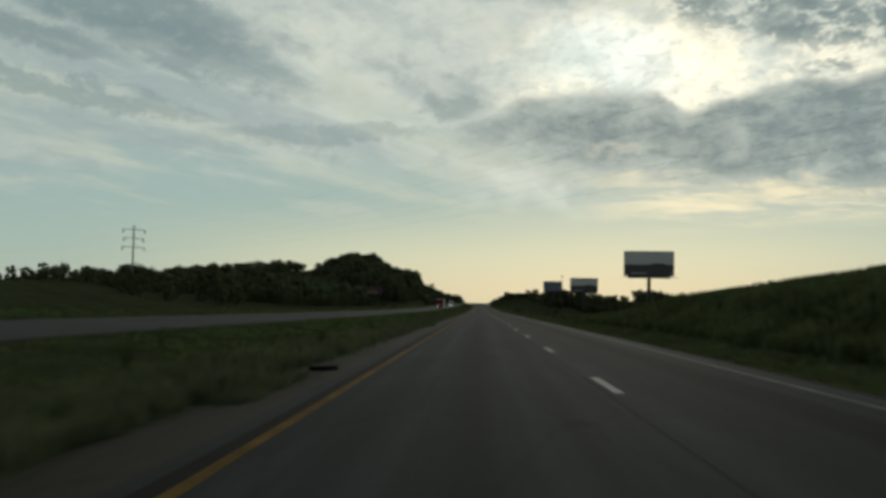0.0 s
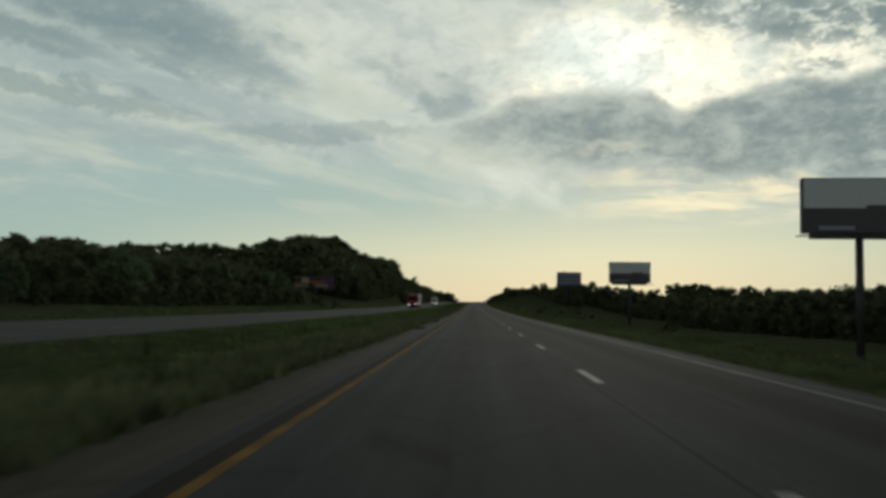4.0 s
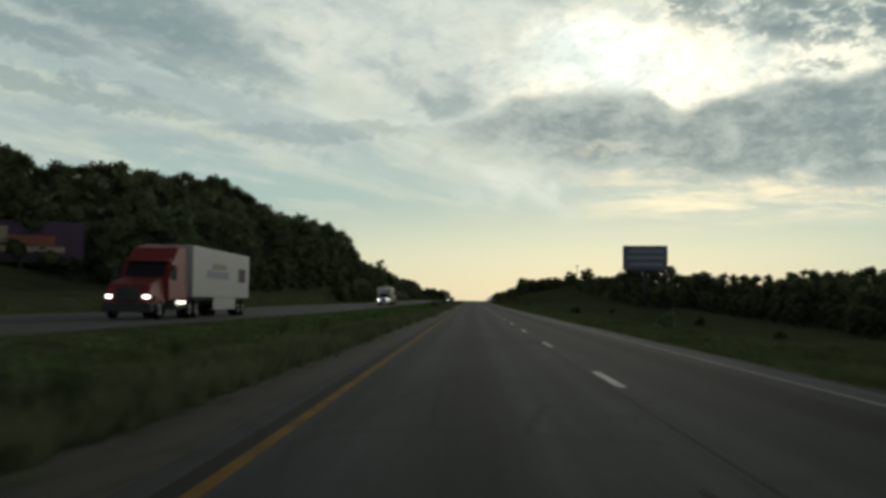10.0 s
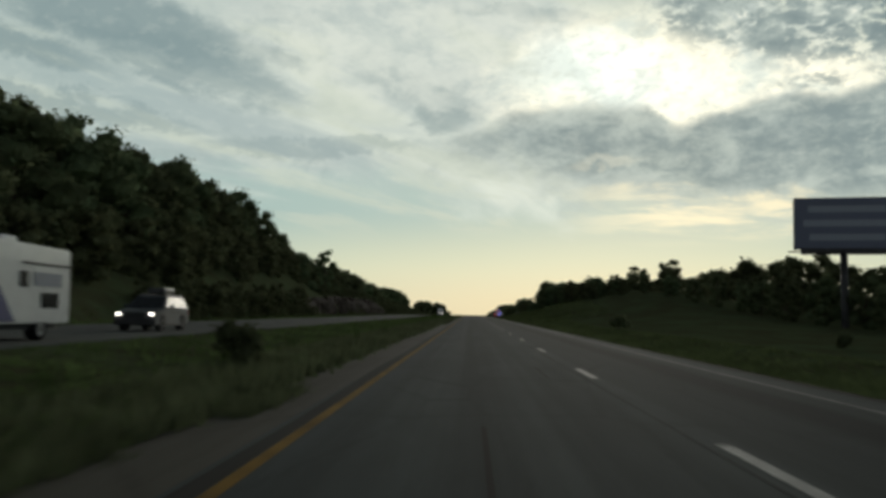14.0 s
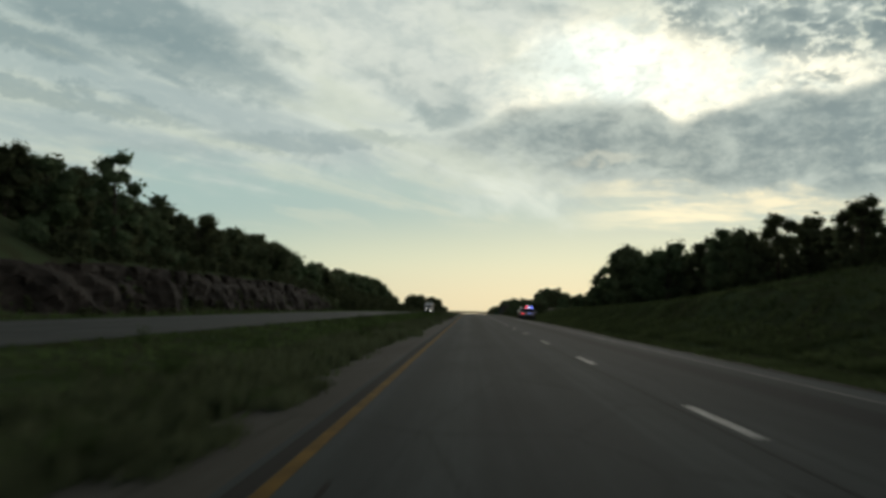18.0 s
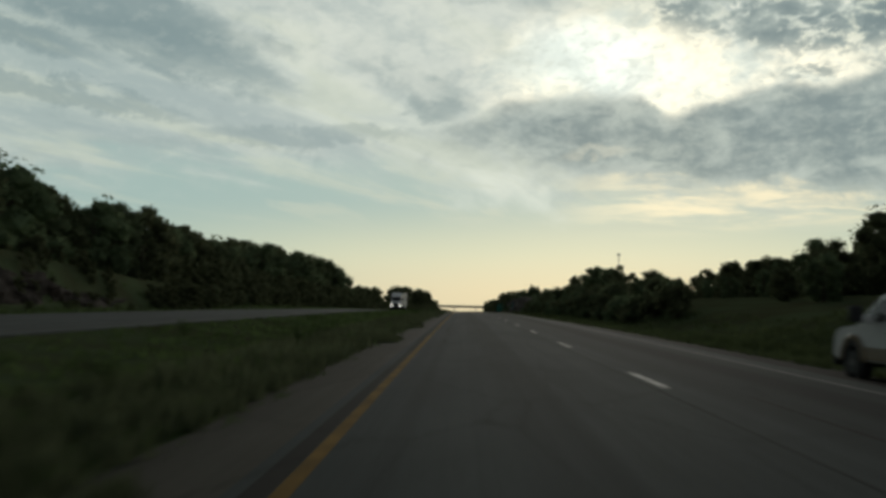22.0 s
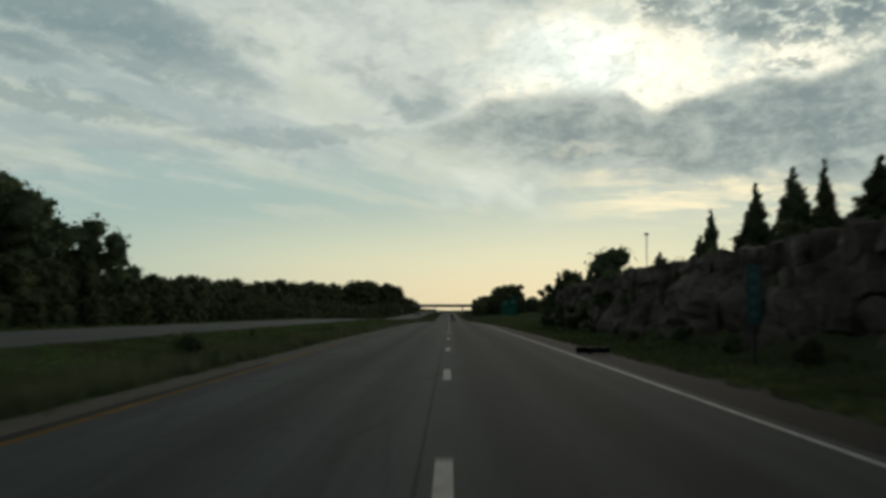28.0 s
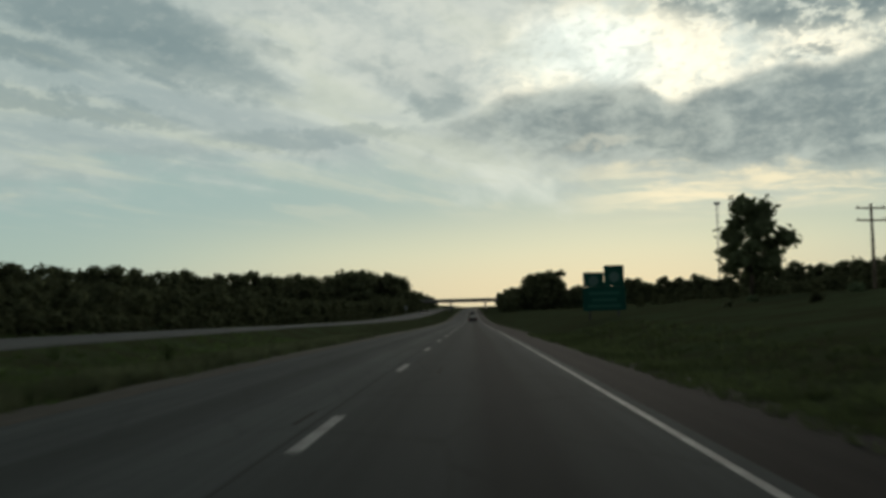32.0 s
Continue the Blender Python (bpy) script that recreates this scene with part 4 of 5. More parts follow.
def billboard(m, label, kind, width=13.0, height=6.0, low=9.4, depth=1.2, base=-6.0):
    """A two-sided board on one steel column with a catwalk under it; the front faces -y."""
    b = thing("billboard", m, label, "billboard", "roadside billboards")
    w = width / 2
    part("column", rod((0, depth / 2, base), (0, depth / 2, low + 0.5), 0.48, 0.45, 14), DARK_STEEL, b, smooth=True)
    part("cross_beam", box(-w * 0.86, w * 0.86, depth / 2 - 0.35, depth / 2 + 0.35, low - 0.55, low + 0.1, 0.04), DARK_STEEL, b)
    part("backing", box(-w, w, 0.08, depth, low + 0.1, low + height, 0.05), DARK_STEEL, b)
    walk_way = part("catwalk", box(-w - 0.9, w + 0.9, -1.0, -0.15, low - 0.35, low - 0.25), DARK_STEEL, b)
    for k in range(7):
        x = -w + width * k / 6
        part("bracket", rod((x, -1.0, low - 0.3), (x, 0.1, low + 0.1), 0.04, sides=5), DARK_STEEL, walk_way)
    for k in range(4):
        x = -w * 0.75 + width * 0.25 * k
        lamp = part("lamp_arm", rod((x, -0.1, low - 0.3), (x, -1.9, low - 0.45), 0.035, sides=5), DARK_STEEL, b)
        part("flood_lamp", box(x - 0.28, x + 0.28, -2.1, -1.8, low - 0.55, low - 0.35, 0.03), DARK_STEEL, lamp)
    mid = low + height * 0.46
    if kind == "half":
        part("upper_print", box(-w + 0.15, w - 0.15, 0.0, 0.09, mid, low + height - 0.12), PALE_FACE, b, "pale grey-white upper half")
        part("lower_print", box(-w + 0.15, w - 0.15, 0.0, 0.09, low + 0.2, mid), BLACK_FACE, b, "near-black lower half")
        part("dark_object", box(w * 0.1, w * 0.62, -0.012, 0.02, mid - 0.05, mid + 0.35, 0.01), BLACK_FACE, b)
        part("text_bar", box(-w * 0.72, -w * 0.1, -0.012, 0.02, low + 0.5, low + 0.95), GREY_FACE, b)
    elif kind == "stripes":
        part("print", box(-w + 0.1, w - 0.1, 0.0, 0.09, low + 0.2, low + height - 0.1), BLUE_FACE, b, "slate blue print")
        for k, (x0, x1) in enumerate(((-0.72, 0.82), (-0.82, 0.86), (-0.70, 0.80))):
            z = low + height * (0.78 - 0.27 * k)
            part("text_bar", box(w * x0, w * x1, -0.012, 0.02, z - 0.42, z + 0.42, 0.01), GREY_FACE, b)
    else:
        part("print", box(-w + 0.1, w - 0.1, 0.0, 0.09, low + 0.2, low + height - 0.1), PLUM_FACE, b, "plum and rust coloured print")
        part("rust_band", box(-w * 0.95, w * 0.55, -0.012, 0.02, low + height * 0.36, low + height * 0.62), RED_FACE, b)
        part("tan_band", box(-w * 0.9, w * 0.7, -0.012, 0.02, low + height * 0.18, low + height * 0.33), TAN_FACE, b)
        part("tan_shape", box(-w * 0.55, -w * 0.2, -0.02, 0.02, low + height * 0.4, low + height * 0.85, 0.01), TAN_FACE, b)
    return b


billboard(pose(42.5, 236, 0, 0, 0, -5), "tall billboard, pale above and black below, on one steel column", "half", 12.9, 6.6, 9.6)
billboard(pose(44.6, 400, -0.6, 0, 0, -4), "tall billboard, pale upper half and dark lower half, on one column", "half", 12.2, 6.3, 8.4)
billboard(pose(44.7, 572, 0.6, 0, 0, -12), "tall slate blue billboard with three pale text bars on one column", "stripes", 11.9, 6.7, 9.9)
billboard(pose(-57, 434, 0, 0, 0, 14), "plum and rust coloured billboard at the edge of the wood", "plum", 14.6, 4.6, 5.2, base=0)

# ---- power line that crosses the road ----
def power_pole(m, label):
    p = thing("power_pole", m, label, "power pole", "power line")
    part("pole", rod((0, 0, -1), (0, 0, 21), 0.34, 0.2, 10), STEEL, p, smooth=True)
    for z, w in ((19.6, 3.4), (17.0, 3.0), (14.4, 3.4)):
        arm = part("crossarm", box(-w, w, -0.1, 0.1, z - 0.1, z + 0.12, 0.02), STEEL, p)
        for side in (-1, 1):
            part("insulator", rod((side * (w - 0.2), 0, z), (side * (w - 0.2), 0, z - 1.1), 0.12, sides=7), DARK_STEEL, arm)
    return p


ends = []
for x, y in ((-105, 259), (75, -16), (-330, 500)):
    ends.append(Vector((x, y, ground_z(x, y))))
    power_pole(pose(*ends[-1], 0, 0, 37), "grey steel power pole with three crossarms")


def cable(name, a, b, sag, radius, label):
    """A hanging wire of twelve straight lengths."""
    bm = bmesh.new()
    pts = [a.lerp(b, k / 12) - Vector((0, 0, sag * 4 * (k / 12) * (1 - k / 12))) for k in range(13)]
    u = (b - a).cross(Vector((0, 0, 1))).normalized() * radius
    w = Vector((0, 0, radius))
    rings = [[bm.verts.new(p + o) for o in (u, w, -u, -w)] for p in pts]
    for p, q in zip(rings, rings[1:]):
        for i in range(4):
            bm.faces.new((p[i], p[(i + 1) % 4], q[(i + 1) % 4], q[i]))
    mesh = bpy.data.meshes.new(name)
    bm.to_mesh(mesh)
    bm.free()
    mesh.materials.append(DARK_STEEL)
    return tagged(new(name, mesh), label, "cable", "power line")


side = Vector((math.cos(radians(37)), math.sin(radians(37)), 0))
for z, w in ((18.5, 3.2), (15.9, 2.8), (13.3, 3.2)):
    for s in (-1, 1):
        for e in (1, 2):
            cable("power_cable", ends[0] + side * s * w + Vector((0, 0, z)), ends[e] + side * s * w + Vector((0, 0, z)), 4.0, 0.0055, "thin dark power cable hung between steel poles")

# ---- far bridge, signs, mast and poles ----
def bridge():
    y, z = 1556, 2.75
    b = thing("overpass", pose(0, y, z), "concrete road bridge over both carriageways", "bridge")
    part("deck", box(-60, 40, -5, 5, 0, 0.9, 0.04), CONCRETE, b)
    for s in (-5.15, 5.0):
        part("parapet", box(-60, 40, s, s + 0.15, 0.9, 1.55), CONCRETE, b)
    for x in (-32, -10.5, 9.5):
        bent = part("pier_cap", box(x - 0.6, x + 0.6, -4.6, 4.6, -0.7, 0.01, 0.04), CONCRETE, b)
        for dy in (-3.6, 0, 3.6):
            part("column", rod((x, dy, -6.6), (x, dy, -0.68), 0.42, sides=10), CONCRETE, bent, smooth=True)
    for k in range(5):
        dy = -4 + 2 * k
        part("girder", box(-60, 40, dy - 0.2, dy + 0.2, -0.55, 0.01), DARK_STEEL, b)
    for x0, x1 in ((-75, -45), (26, 55)):
        part("abutment", prism([(-6, -8), (6, -8), (6, 0.5), (-6, 0.5)], 1, 0, 0), CONCRETE, b).matrix_basis = Matrix.Translation(((x0 + x1) / 2, 0, 0)) @ Matrix.Diagonal((30, 1, 1, 1))
    return b


bridge()


def guide_sign():
    s = thing("exit_sign", pose(14.65, 1128, ground_z(14.65, 1128) - 1.5, 0, 0, 3), "green roadside exit sign with two route shields", "road sign")
    part("main_panel", box(-2.1, 2.1, 0, 0.06, 2.2, 4.5, 0.01), GREEN_SIGN, s)
    for x0, x1, top in ((-2.0, 0.0, 5.95), (0.05, 2.0, 6.6)):
        tab = part("shield_panel", box(x0, x1, 0, 0.06, 4.52, top, 0.01), GREEN_SIGN, s)
        c = (x0 + x1) / 2
        part("route_shield", rod((c, -0.012, (4.52 + top) / 2 - 0.1), (c, 0.02, (4.52 + top) / 2 - 0.1), 0.5, sides=14), SHIELD_FACE, tab, "pale route shield")
    for z, w in ((3.9, 1.5), (3.25, 1.2), (2.65, 1.6)):
        part("text_bar", box(-w, w, -0.01, 0.02, z - 0.13, z + 0.13), plain("dull_white_bar", (0.025, 0.105, 0.078), 0.7, spec=0.1), s)
    for x in (-1.4, 1.4):
        part("post", box(x - 0.08, x + 0.08, 0.08, 0.24, -1.5, 6.0, 0.01), DARK_STEEL, s)


guide_sign()


def marker_sign():
    x, y = 9.1, 937
    s = thing("mile_marker", pose(x, y, ground_z(x, y), 0, 0, 0), "tall narrow blue-green marker sign before the rock", "road sign")
    part("panel", box(-0.2, 0.2, 0, 0.03, 1.2, 2.95, 0.008), plain("blue_green_sheeting", (0.010, 0.07, 0.08), 0.45), s)
    for k in range(4):
        part("text_bar", box(-0.12, 0.12, -0.008, 0.01, 1.4 + 0.38 * k, 1.57 + 0.38 * k), plain("pale_teal_bar", (0.04, 0.12, 0.125), 0.5), s)
    part("post", box(-0.04, 0.04, 0.035, 0.1, -0.4, 2.85), DARK_STEEL, s)


marker_sign()
s = thing("sign_back", pose(-31, 1462, road_z(1462) + 0.3), "pale back of a large road sign", "road sign")
part("panel", box(-2.1, 2.1, 0, 0.06, 2.0, 4.2, 0.01), STEEL, s)
for x in (-1.4, 1.4):
    part("post", box(x - 0.08, x + 0.08, 0.08, 0.24, -2, 4.0), STEEL, s)

mast = thing("radio_mast", pose(140, 1540, ground_z(140, 1540)), "slim lattice radio mast on a far hill", "mast")
for dx, dy in ((-0.6, -0.35), (0.6, -0.35), (0, 0.7)):
    part("leg", rod((dx, dy, -1), (dx, dy, 56), 0.12, sides=5), STEEL, mast)
for k in range(18):
    z = 3 * k
    part("brace", rod((-0.6, -0.35, z), (0.6, -0.35, z + 3), 0.07, sides=4), STEEL, mast)
part("antenna_head", box(-1.6, 1.6, -0.5, 0.5, 55, 56.6, 0.05), STEEL, mast)


def wood_pole(x, y, h, label):
    p = thing("utility_pole", pose(x, y, ground_z(x, y), 0, 0, rnd.uniform(-15, 15)), label, "utility pole", "utility poles")
    part("pole", rod((0, 0, -1), (0, 0, h), 0.17, 0.11, 8), WOOD, p, smooth=True)
    for z in (h - 0.4, h - 1.5):
        arm = part("crossarm", box(-1.5, 1.5, -0.06, 0.06, z - 0.07, z + 0.07), WOOD, p)
        for x in (-1.3, 0, 1.3):
            part("insulator", rod((x, 0, z + 0.07), (x, 0, z + 0.28), 0.05, sides=6), DARK_STEEL, arm)


wood_pole(38, 1122, 7.8, "weathered wooden utility pole with two crossarms")
wood_pole(100, 1470, 11, "far wooden utility pole behind the trees")
wood_pole(52, 830, 12, "wooden utility pole showing above the roadside trees")

lone = tree_thing("lone_tree", broad_tree(77, 10.5, 3.9, 20, 44, 0.24, 0.36), LEAF, "open-crowned lone tree on the grass bank", "tree", "")
lone.matrix_basis = pose(29.5, 1130, ground_z(29.5, 1130) - 0.2, 0, 0, 40)

# ---- rock cuts ----
def rock_wall(name, y0, y1, face, top, lean, outward, label, block, courses, stone=ROCK, proud=0.55, tip=8):
    """A blasted rock face along the road with separate blocks standing proud of it."""
    rows_z, ys = 12, steps(y0, y1, 0.9)
    verts, faces = [], []
    for y in ys:
        g0, h = road_z(y) - 0.4, top(y)
        for k in range(rows_z + 1):
            f = k / rows_z
            ridge_in = 0.9 * noise.noise((y * 0.22, f * 2.0, 3.3)) + 0.5 * abs(noise.noise((y * 0.7, f * 4.0, 8.1))) + 0.35 * round(2.5 * noise.noise((y * 0.13, 1.0, f * 1.2)))
            x = face + outward * (lean * f + ridge_in + (1.5 * f ** 6))
            verts.append((x, y, g0 + h * f + 0.25 * noise.noise((y * 0.5, f * 3, 5.0))))
        verts.append((face + outward * 5.5, y, g0 + h + 0.25))
    n = rows_z + 2
    for j in range(len(ys) - 1):
        for k in range(n - 1):
            a = j * n + k
            faces.append((a, a + 1, a + n + 1, a + n) if outward < 0 else (a, a + n, a + n + 1, a + 1))
    mesh = mesh_of(name, verts, faces, stone)
    wall = tagged(new(name, mesh), label, "rock face")
    kinds = []
    for s in range(6):
        rr = random.Random(900 + s)
        bm = box(-0.5, 0.5, -0.5, 0.5, -0.5, 0.5)
        bmesh.ops.subdivide_edges(bm, edges=bm.edges[:], cuts=1, use_grid_fill=True)
        for v in bm.verts:
            v.co = v.co * (1.12 - 0.28 * v.co.length) + Vector([rr.uniform(-0.13, 0.13) for _ in range(3)])
        m = bpy.data.meshes.new("rock_block")
        bm.to_mesh(m)
        bm.free()
        m.materials.append(stone)
        kinds.append(m)
    for c in range(courses):
        y = y0 + 2 + rnd.uniform(0, block)
        while y < y1 - 2:
            length = block * rnd.uniform(0.6, 1.5)
            h = top(y) / courses
            f = (c + 0.5) / courses
            if rnd.random() < 0.72 and top(y) > 1.2:
                b = new("rock_block", kinds[rnd.randrange(6)])
                b.parent = wall
                b.matrix_basis = pose(face + outward * (lean * f + proud + rnd.uniform(-0.2, 0.5)), y, road_z(y) - 0.4 + top(y) * f, rnd.uniform(-tip, tip), rnd.uniform(-tip, tip), rnd.uniform(-1.5 * tip, 1.5 * tip)) @ Matrix.Diagonal((rnd.uniform(0.9, 1.6), length, h * rnd.uniform(0.8, 1.15), 1))
            y += length * 1.02
    return wall


rock_wall("rock_cut", 903, 1009, 10.4, lambda y: table(y, (903, 1.6), (915, 3.1), (930, 4.1), (965, 4.2), (990, 4.0), (1002, 3.8), (1009, 1.0)), 0.7, 1, "grey-brown blasted rock face with cedars on top", 1.25, 4)
rock_wall("rock_cut", 785, 905, 11.2, lambda y: table(y, (785, 0.8), (800, 1.9), (850, 2.5), (895, 2.4), (905, 1.5)), 1.6, 1, "low dark rock bank overgrown with weeds", 2.2, 2, BROWN_ROCK)
rock_wall("rock_cut", 618, 805, -33.4, lambda y: table(y, (618, 0.6), (636, 4.0), (665, 4.9), (700, 5.2), (745, 5.4), (780, 4.0), (805, 1.4)), 1.9, -1, "dark layered rock cut under roadside trees", 3.4, 4, BROWN_ROCK, 0.9, 3)

# ---- tyre scrap and small dark marks on the shoulders ----
RUBBER = plain("black_rubber", (0.009, 0.009, 0.010), 0.9, spec=0.05)
scrap = thing("tyre_scrap", pose(4.95, 941, road_z(941) - 0.15, 0, 0, 4), "curled black strip of torn truck tyre", "tyre scrap")
bm = bmesh.new()
pts = [(0.55 * (k / 8 - 0.5) * 2, 0.12 * math.sin(k * 0.9), 0.11 + 0.05 * abs(math.sin(k * 0.9 + 0.4))) for k in range(9)]
ring = [[bm.verts.new((x, y + dy, z + dz)) for dy, dz in ((-0.18, -0.10), (0.18, -0.10), (0.16, 0.11), (-0.15, 0.09))] for x, y, z in pts]
for a, b in zip(ring, ring[1:]):
    for i in range(4):
        j = (i + 1) % 4
        bm.faces.new((a[i], a[j], b[j], b[i]))
part("tread", bm, RUBBER, scrap)
# flattened copies, added as stand-ins for small dark marks on the median shoulder
flat = Matrix.Diagonal((0.6, 0.6, 0.4, 1))
copy_thing(scrap, pose(-5.5, 712, road_z(712) - 0.12, 0, 0, 15) @ Matrix.Diagonal((0.8, 0.8, 0.5, 1)))
for y in (18.5, 186, 452):
    copy_thing(scrap, pose(-5.4, y, road_z(y) - 0.13, 0, 0, 10 * (y % 7)) @ flat)

# ---- weeds in the median and grass along the edges ----
for x, y, h in list(row(20, 1080, -8.6, 11, 0.9, 1.6)) + list(row(30, 1080, -12.5, 26, 0.8, 1.5)) + list(row(10, 1080, -6.6, 15, 0.6, 0.3)):
    plant_weed(x, y, h)
for x, y, h in list(row(120, 560, 14, 70, 1.7, 3)) + list(row(340, 560, 36, 37, 1.8, 6)) + list(row(905, 1004, 9.9, 6.5, 0.7, 0.4)) + list(row(915, 1003, 12.2, 3.4, 1.5, 0.8)) + list(row(974, 1010, 13.2, 2.2, 1.0, 0.6)) + list(row(976, 1005, 11.4, 2.6, 1.5, 0.5)) + list(row(980, 1002, 10.3, 3.2, 1.3, 0.4)) + list(row(786, 906, 9.7, 2.8, 1.2, 0.5)) + list(row(788, 906, 10.9, 2.5, 1.9, 0.6)) + [(-9.3, 340, 1.3), (-8.6, 482, 1.4), (-8.6, 940, 1.0), (-13.6, 256, 0.55)]:
    plant(BUSHES, x, y, h, 2.4, 0.1)
for x, y in ((-5.95, 632), (-6.0, 601), (-5.9, 588), (-6.05, 574), (-6.1, 403), (-5.9, 770), (-6.0, 690), (-6.05, 805), (-5.95, 766), (-5.9, 848), (-6.0, 330), (-5.9, 212)):
    for k in range(3):
        plant_weed(x + rnd.uniform(-0.3, 0.25), y + 0.5 * k, 0.36)

tagged(new("median_weeds", mesh_of("median_weeds", weed_verts, weed_faces, BLADE)), "loose clumps of tall weeds in the median grass", "weeds", kind="stuff")


def grass(name, strips, label, seed, blade=BLADE):
    """Tufts of bent blades, all in one mesh."""
    rg = np.random.default_rng(seed)
    vs, total = [], 0
    for y0, y1, inner, outer, count, low, high in strips:
        y = rg.uniform(y0, y1, count)
        x = inner + (outer - inner) * rg.random(count) ** 1.6
        h = rg.uniform(low, high, count)
        z = np.array([ground_z(float(a), float(b)) for a, b in zip(x, y)])
        for k in range(5):
            t = rg.uniform(0, 6.28, count)
            bend = rg.uniform(0.1, 0.6, count) * h
            w = rg.uniform(0.015, 0.04, count) + 0.05 * h
            cx, cy = x + rg.normal(0, 0.09, count), y + rg.normal(0, 0.14, count)
            a = np.stack([cx - np.sin(t) * w, cy + np.cos(t) * w, z - 0.03], 1)
            b = np.stack([cx + np.sin(t) * w, cy - np.cos(t) * w, z - 0.03], 1)
            c = np.stack([cx + np.cos(t) * bend, cy + np.sin(t) * bend, z + h * rg.uniform(0.7, 1.0, count)], 1)
            vs.append(np.stack([a, b, c], 1).reshape(-1, 3))
    v = np.concatenate(vs)
    mesh = bpy.data.meshes.new(name)
    mesh.vertices.add(len(v))
    mesh.vertices.foreach_set("co", v.ravel())
    mesh.loops.add(len(v))
    mesh.loops.foreach_set("vertex_index", np.arange(len(v)))
    mesh.polygons.add(len(v) // 3)
    mesh.polygons.foreach_set("loop_start", np.arange(0, len(v), 3))
    mesh.update(calc_edges=True)
    mesh.materials.append(blade)
    return tagged(new(name, mesh), label, "grass", kind="stuff")


grass("median_grass", ((-10, 1110, -6.2, -14.8, 64000, 0.08, 0.24), (-10, 1110, -5.7, -6.2, 2500, 0.04, 0.14)), "rough green grass of the median", 3)
grass("edge_tufts", tuple((y, y + d, -5.45, -6.7, int(80 * d), 0.08, 0.28) for y, d in ((12, 5), (61, 4), (128, 5), (208, 5), (246, 3), (312, 4), (330, 3), (402, 4), (470, 4), (561, 4), (574, 3), (587, 4), (596.2, 2.6), (601, 3.6), (631, 4), (664, 3), (689, 3), (721, 4), (748, 3), (765, 4), (799, 3), (818, 3.5), (846, 4), (889, 3))),
      "ragged grass tufts that creep onto the paved shoulder", 8, DRY_BLADE)
grass("seeding_grass", ((-10, 1110, -6.05, -9.2, 46000, 0.15, 0.5),), "tall dull seeding grass along the median shoulder", 6, DRY_BLADE)
grass("verge_grass", ((-10, 1110, 5.9, 13, 40000, 0.10, 0.30), (-10, 640, 4.8, 6.2, 8000, 0.05, 0.2), (800, 905, 4.85, 6.2, 2200, 0.05, 0.2), (905, 1110, 6.5, 7.6, 3000, 0.05, 0.2), (-10, 120, 9, 30, 16000, 0.3, 0.9), (600, 760, 8, 20, 9000, 0.12, 0.4)), "rough dark grass of the roadside verge", 4, VERGE_BLADE)
grass("far_verge_grass", ((-10, 1110, -27.8, -36, 9000, 0.15, 0.5),), "rough grass beyond the far carriageway", 5)


# ---- vehicles: each faces +y, its rear at y = 0, the road at z = 0 ----
WHITE_PAINT = plain("white_car_paint", (0.62, 0.62, 0.60), 0.35, coat=0.4)
RED_PAINT = plain("dark_red_car_paint", (0.21, 0.020, 0.018), 0.5, spec=0.3)
GREY_PAINT = plain("grey_car_paint", (0.055, 0.060, 0.066), 0.5, spec=0.2)
BLACK_PAINT = plain("black_car_paint", (0.02, 0.02, 0.022), 0.35, coat=0.4)
BLUE_PAINT = plain("deep_blue_stripe", (0.03, 0.035, 0.14), 0.4)
PLASTIC = plain("black_plastic", (0.018, 0.018, 0.019), 0.6)
GLASS = plain("tinted_glass", (0.012, 0.014, 0.016), 0.22, spec=0.16)
CHROME = plain("worn_chrome", (0.55, 0.55, 0.54), 0.25, 0.9)
RIM = plain("alloy_rim", (0.32, 0.32, 0.33), 0.4, 0.7)
HEAD_ON = plain("lit_headlight", (1.0, 0.96, 0.86), 0.3, glow=4.0)
TAIL = plain("red_tail_lens", (0.22, 0.01, 0.01), 0.3)
TAIL_ON = plain("lit_red_lens", (1.0, 0.05, 0.06), 0.3, glow=3.0)
RED_BEACON = plain("red_beacon", (1.0, 0.04, 0.07), 0.3, glow=5.0)
BLUE_BEACON = plain("blue_beacon", (0.16, 0.22, 1.0), 0.3, glow=5.0)
WHITE_BEACON = plain("pale_beacon", (0.75, 0.8, 1.0), 0.3, glow=5.0)


def wheel(parent, x, y, r, w, name="wheel"):
    """A tyre with its rim; x is the outer face."""
    s = 1 if x > 0 else -1
    bm = bmesh.new()
    ring = []
    for k, (dx, rr) in enumerate(((0, 0.66), (0, 0.9), (0.05, 1.0), (w - 0.05, 1.0), (w, 0.9), (w, 0.66))):
        ring.append([bm.verts.new((x - s * dx, y + r * rr * math.cos(t), r + r * rr * math.sin(t))) for t in [2 * math.pi * i / 18 for i in range(18)]])
    for a, b in zip(ring, ring[1:]):
        for i in range(18):
            j = (i + 1) % 18
            bm.faces.new((a[i], a[j], b[j], b[i]))
    tyre = part(name, bm, RUBBER, parent, smooth=True)
    rim = rod((x - s * 0.03, y, r), (x - s * w * 0.8, y, r), r * 0.67, r * 0.67, 14)
    part("rim", rim, RIM, tyre)
    part("hub_cap", rod((x, y, r), (x - s * 0.05, y, r), r * 0.2, r * 0.24, 10), CHROME, tyre)


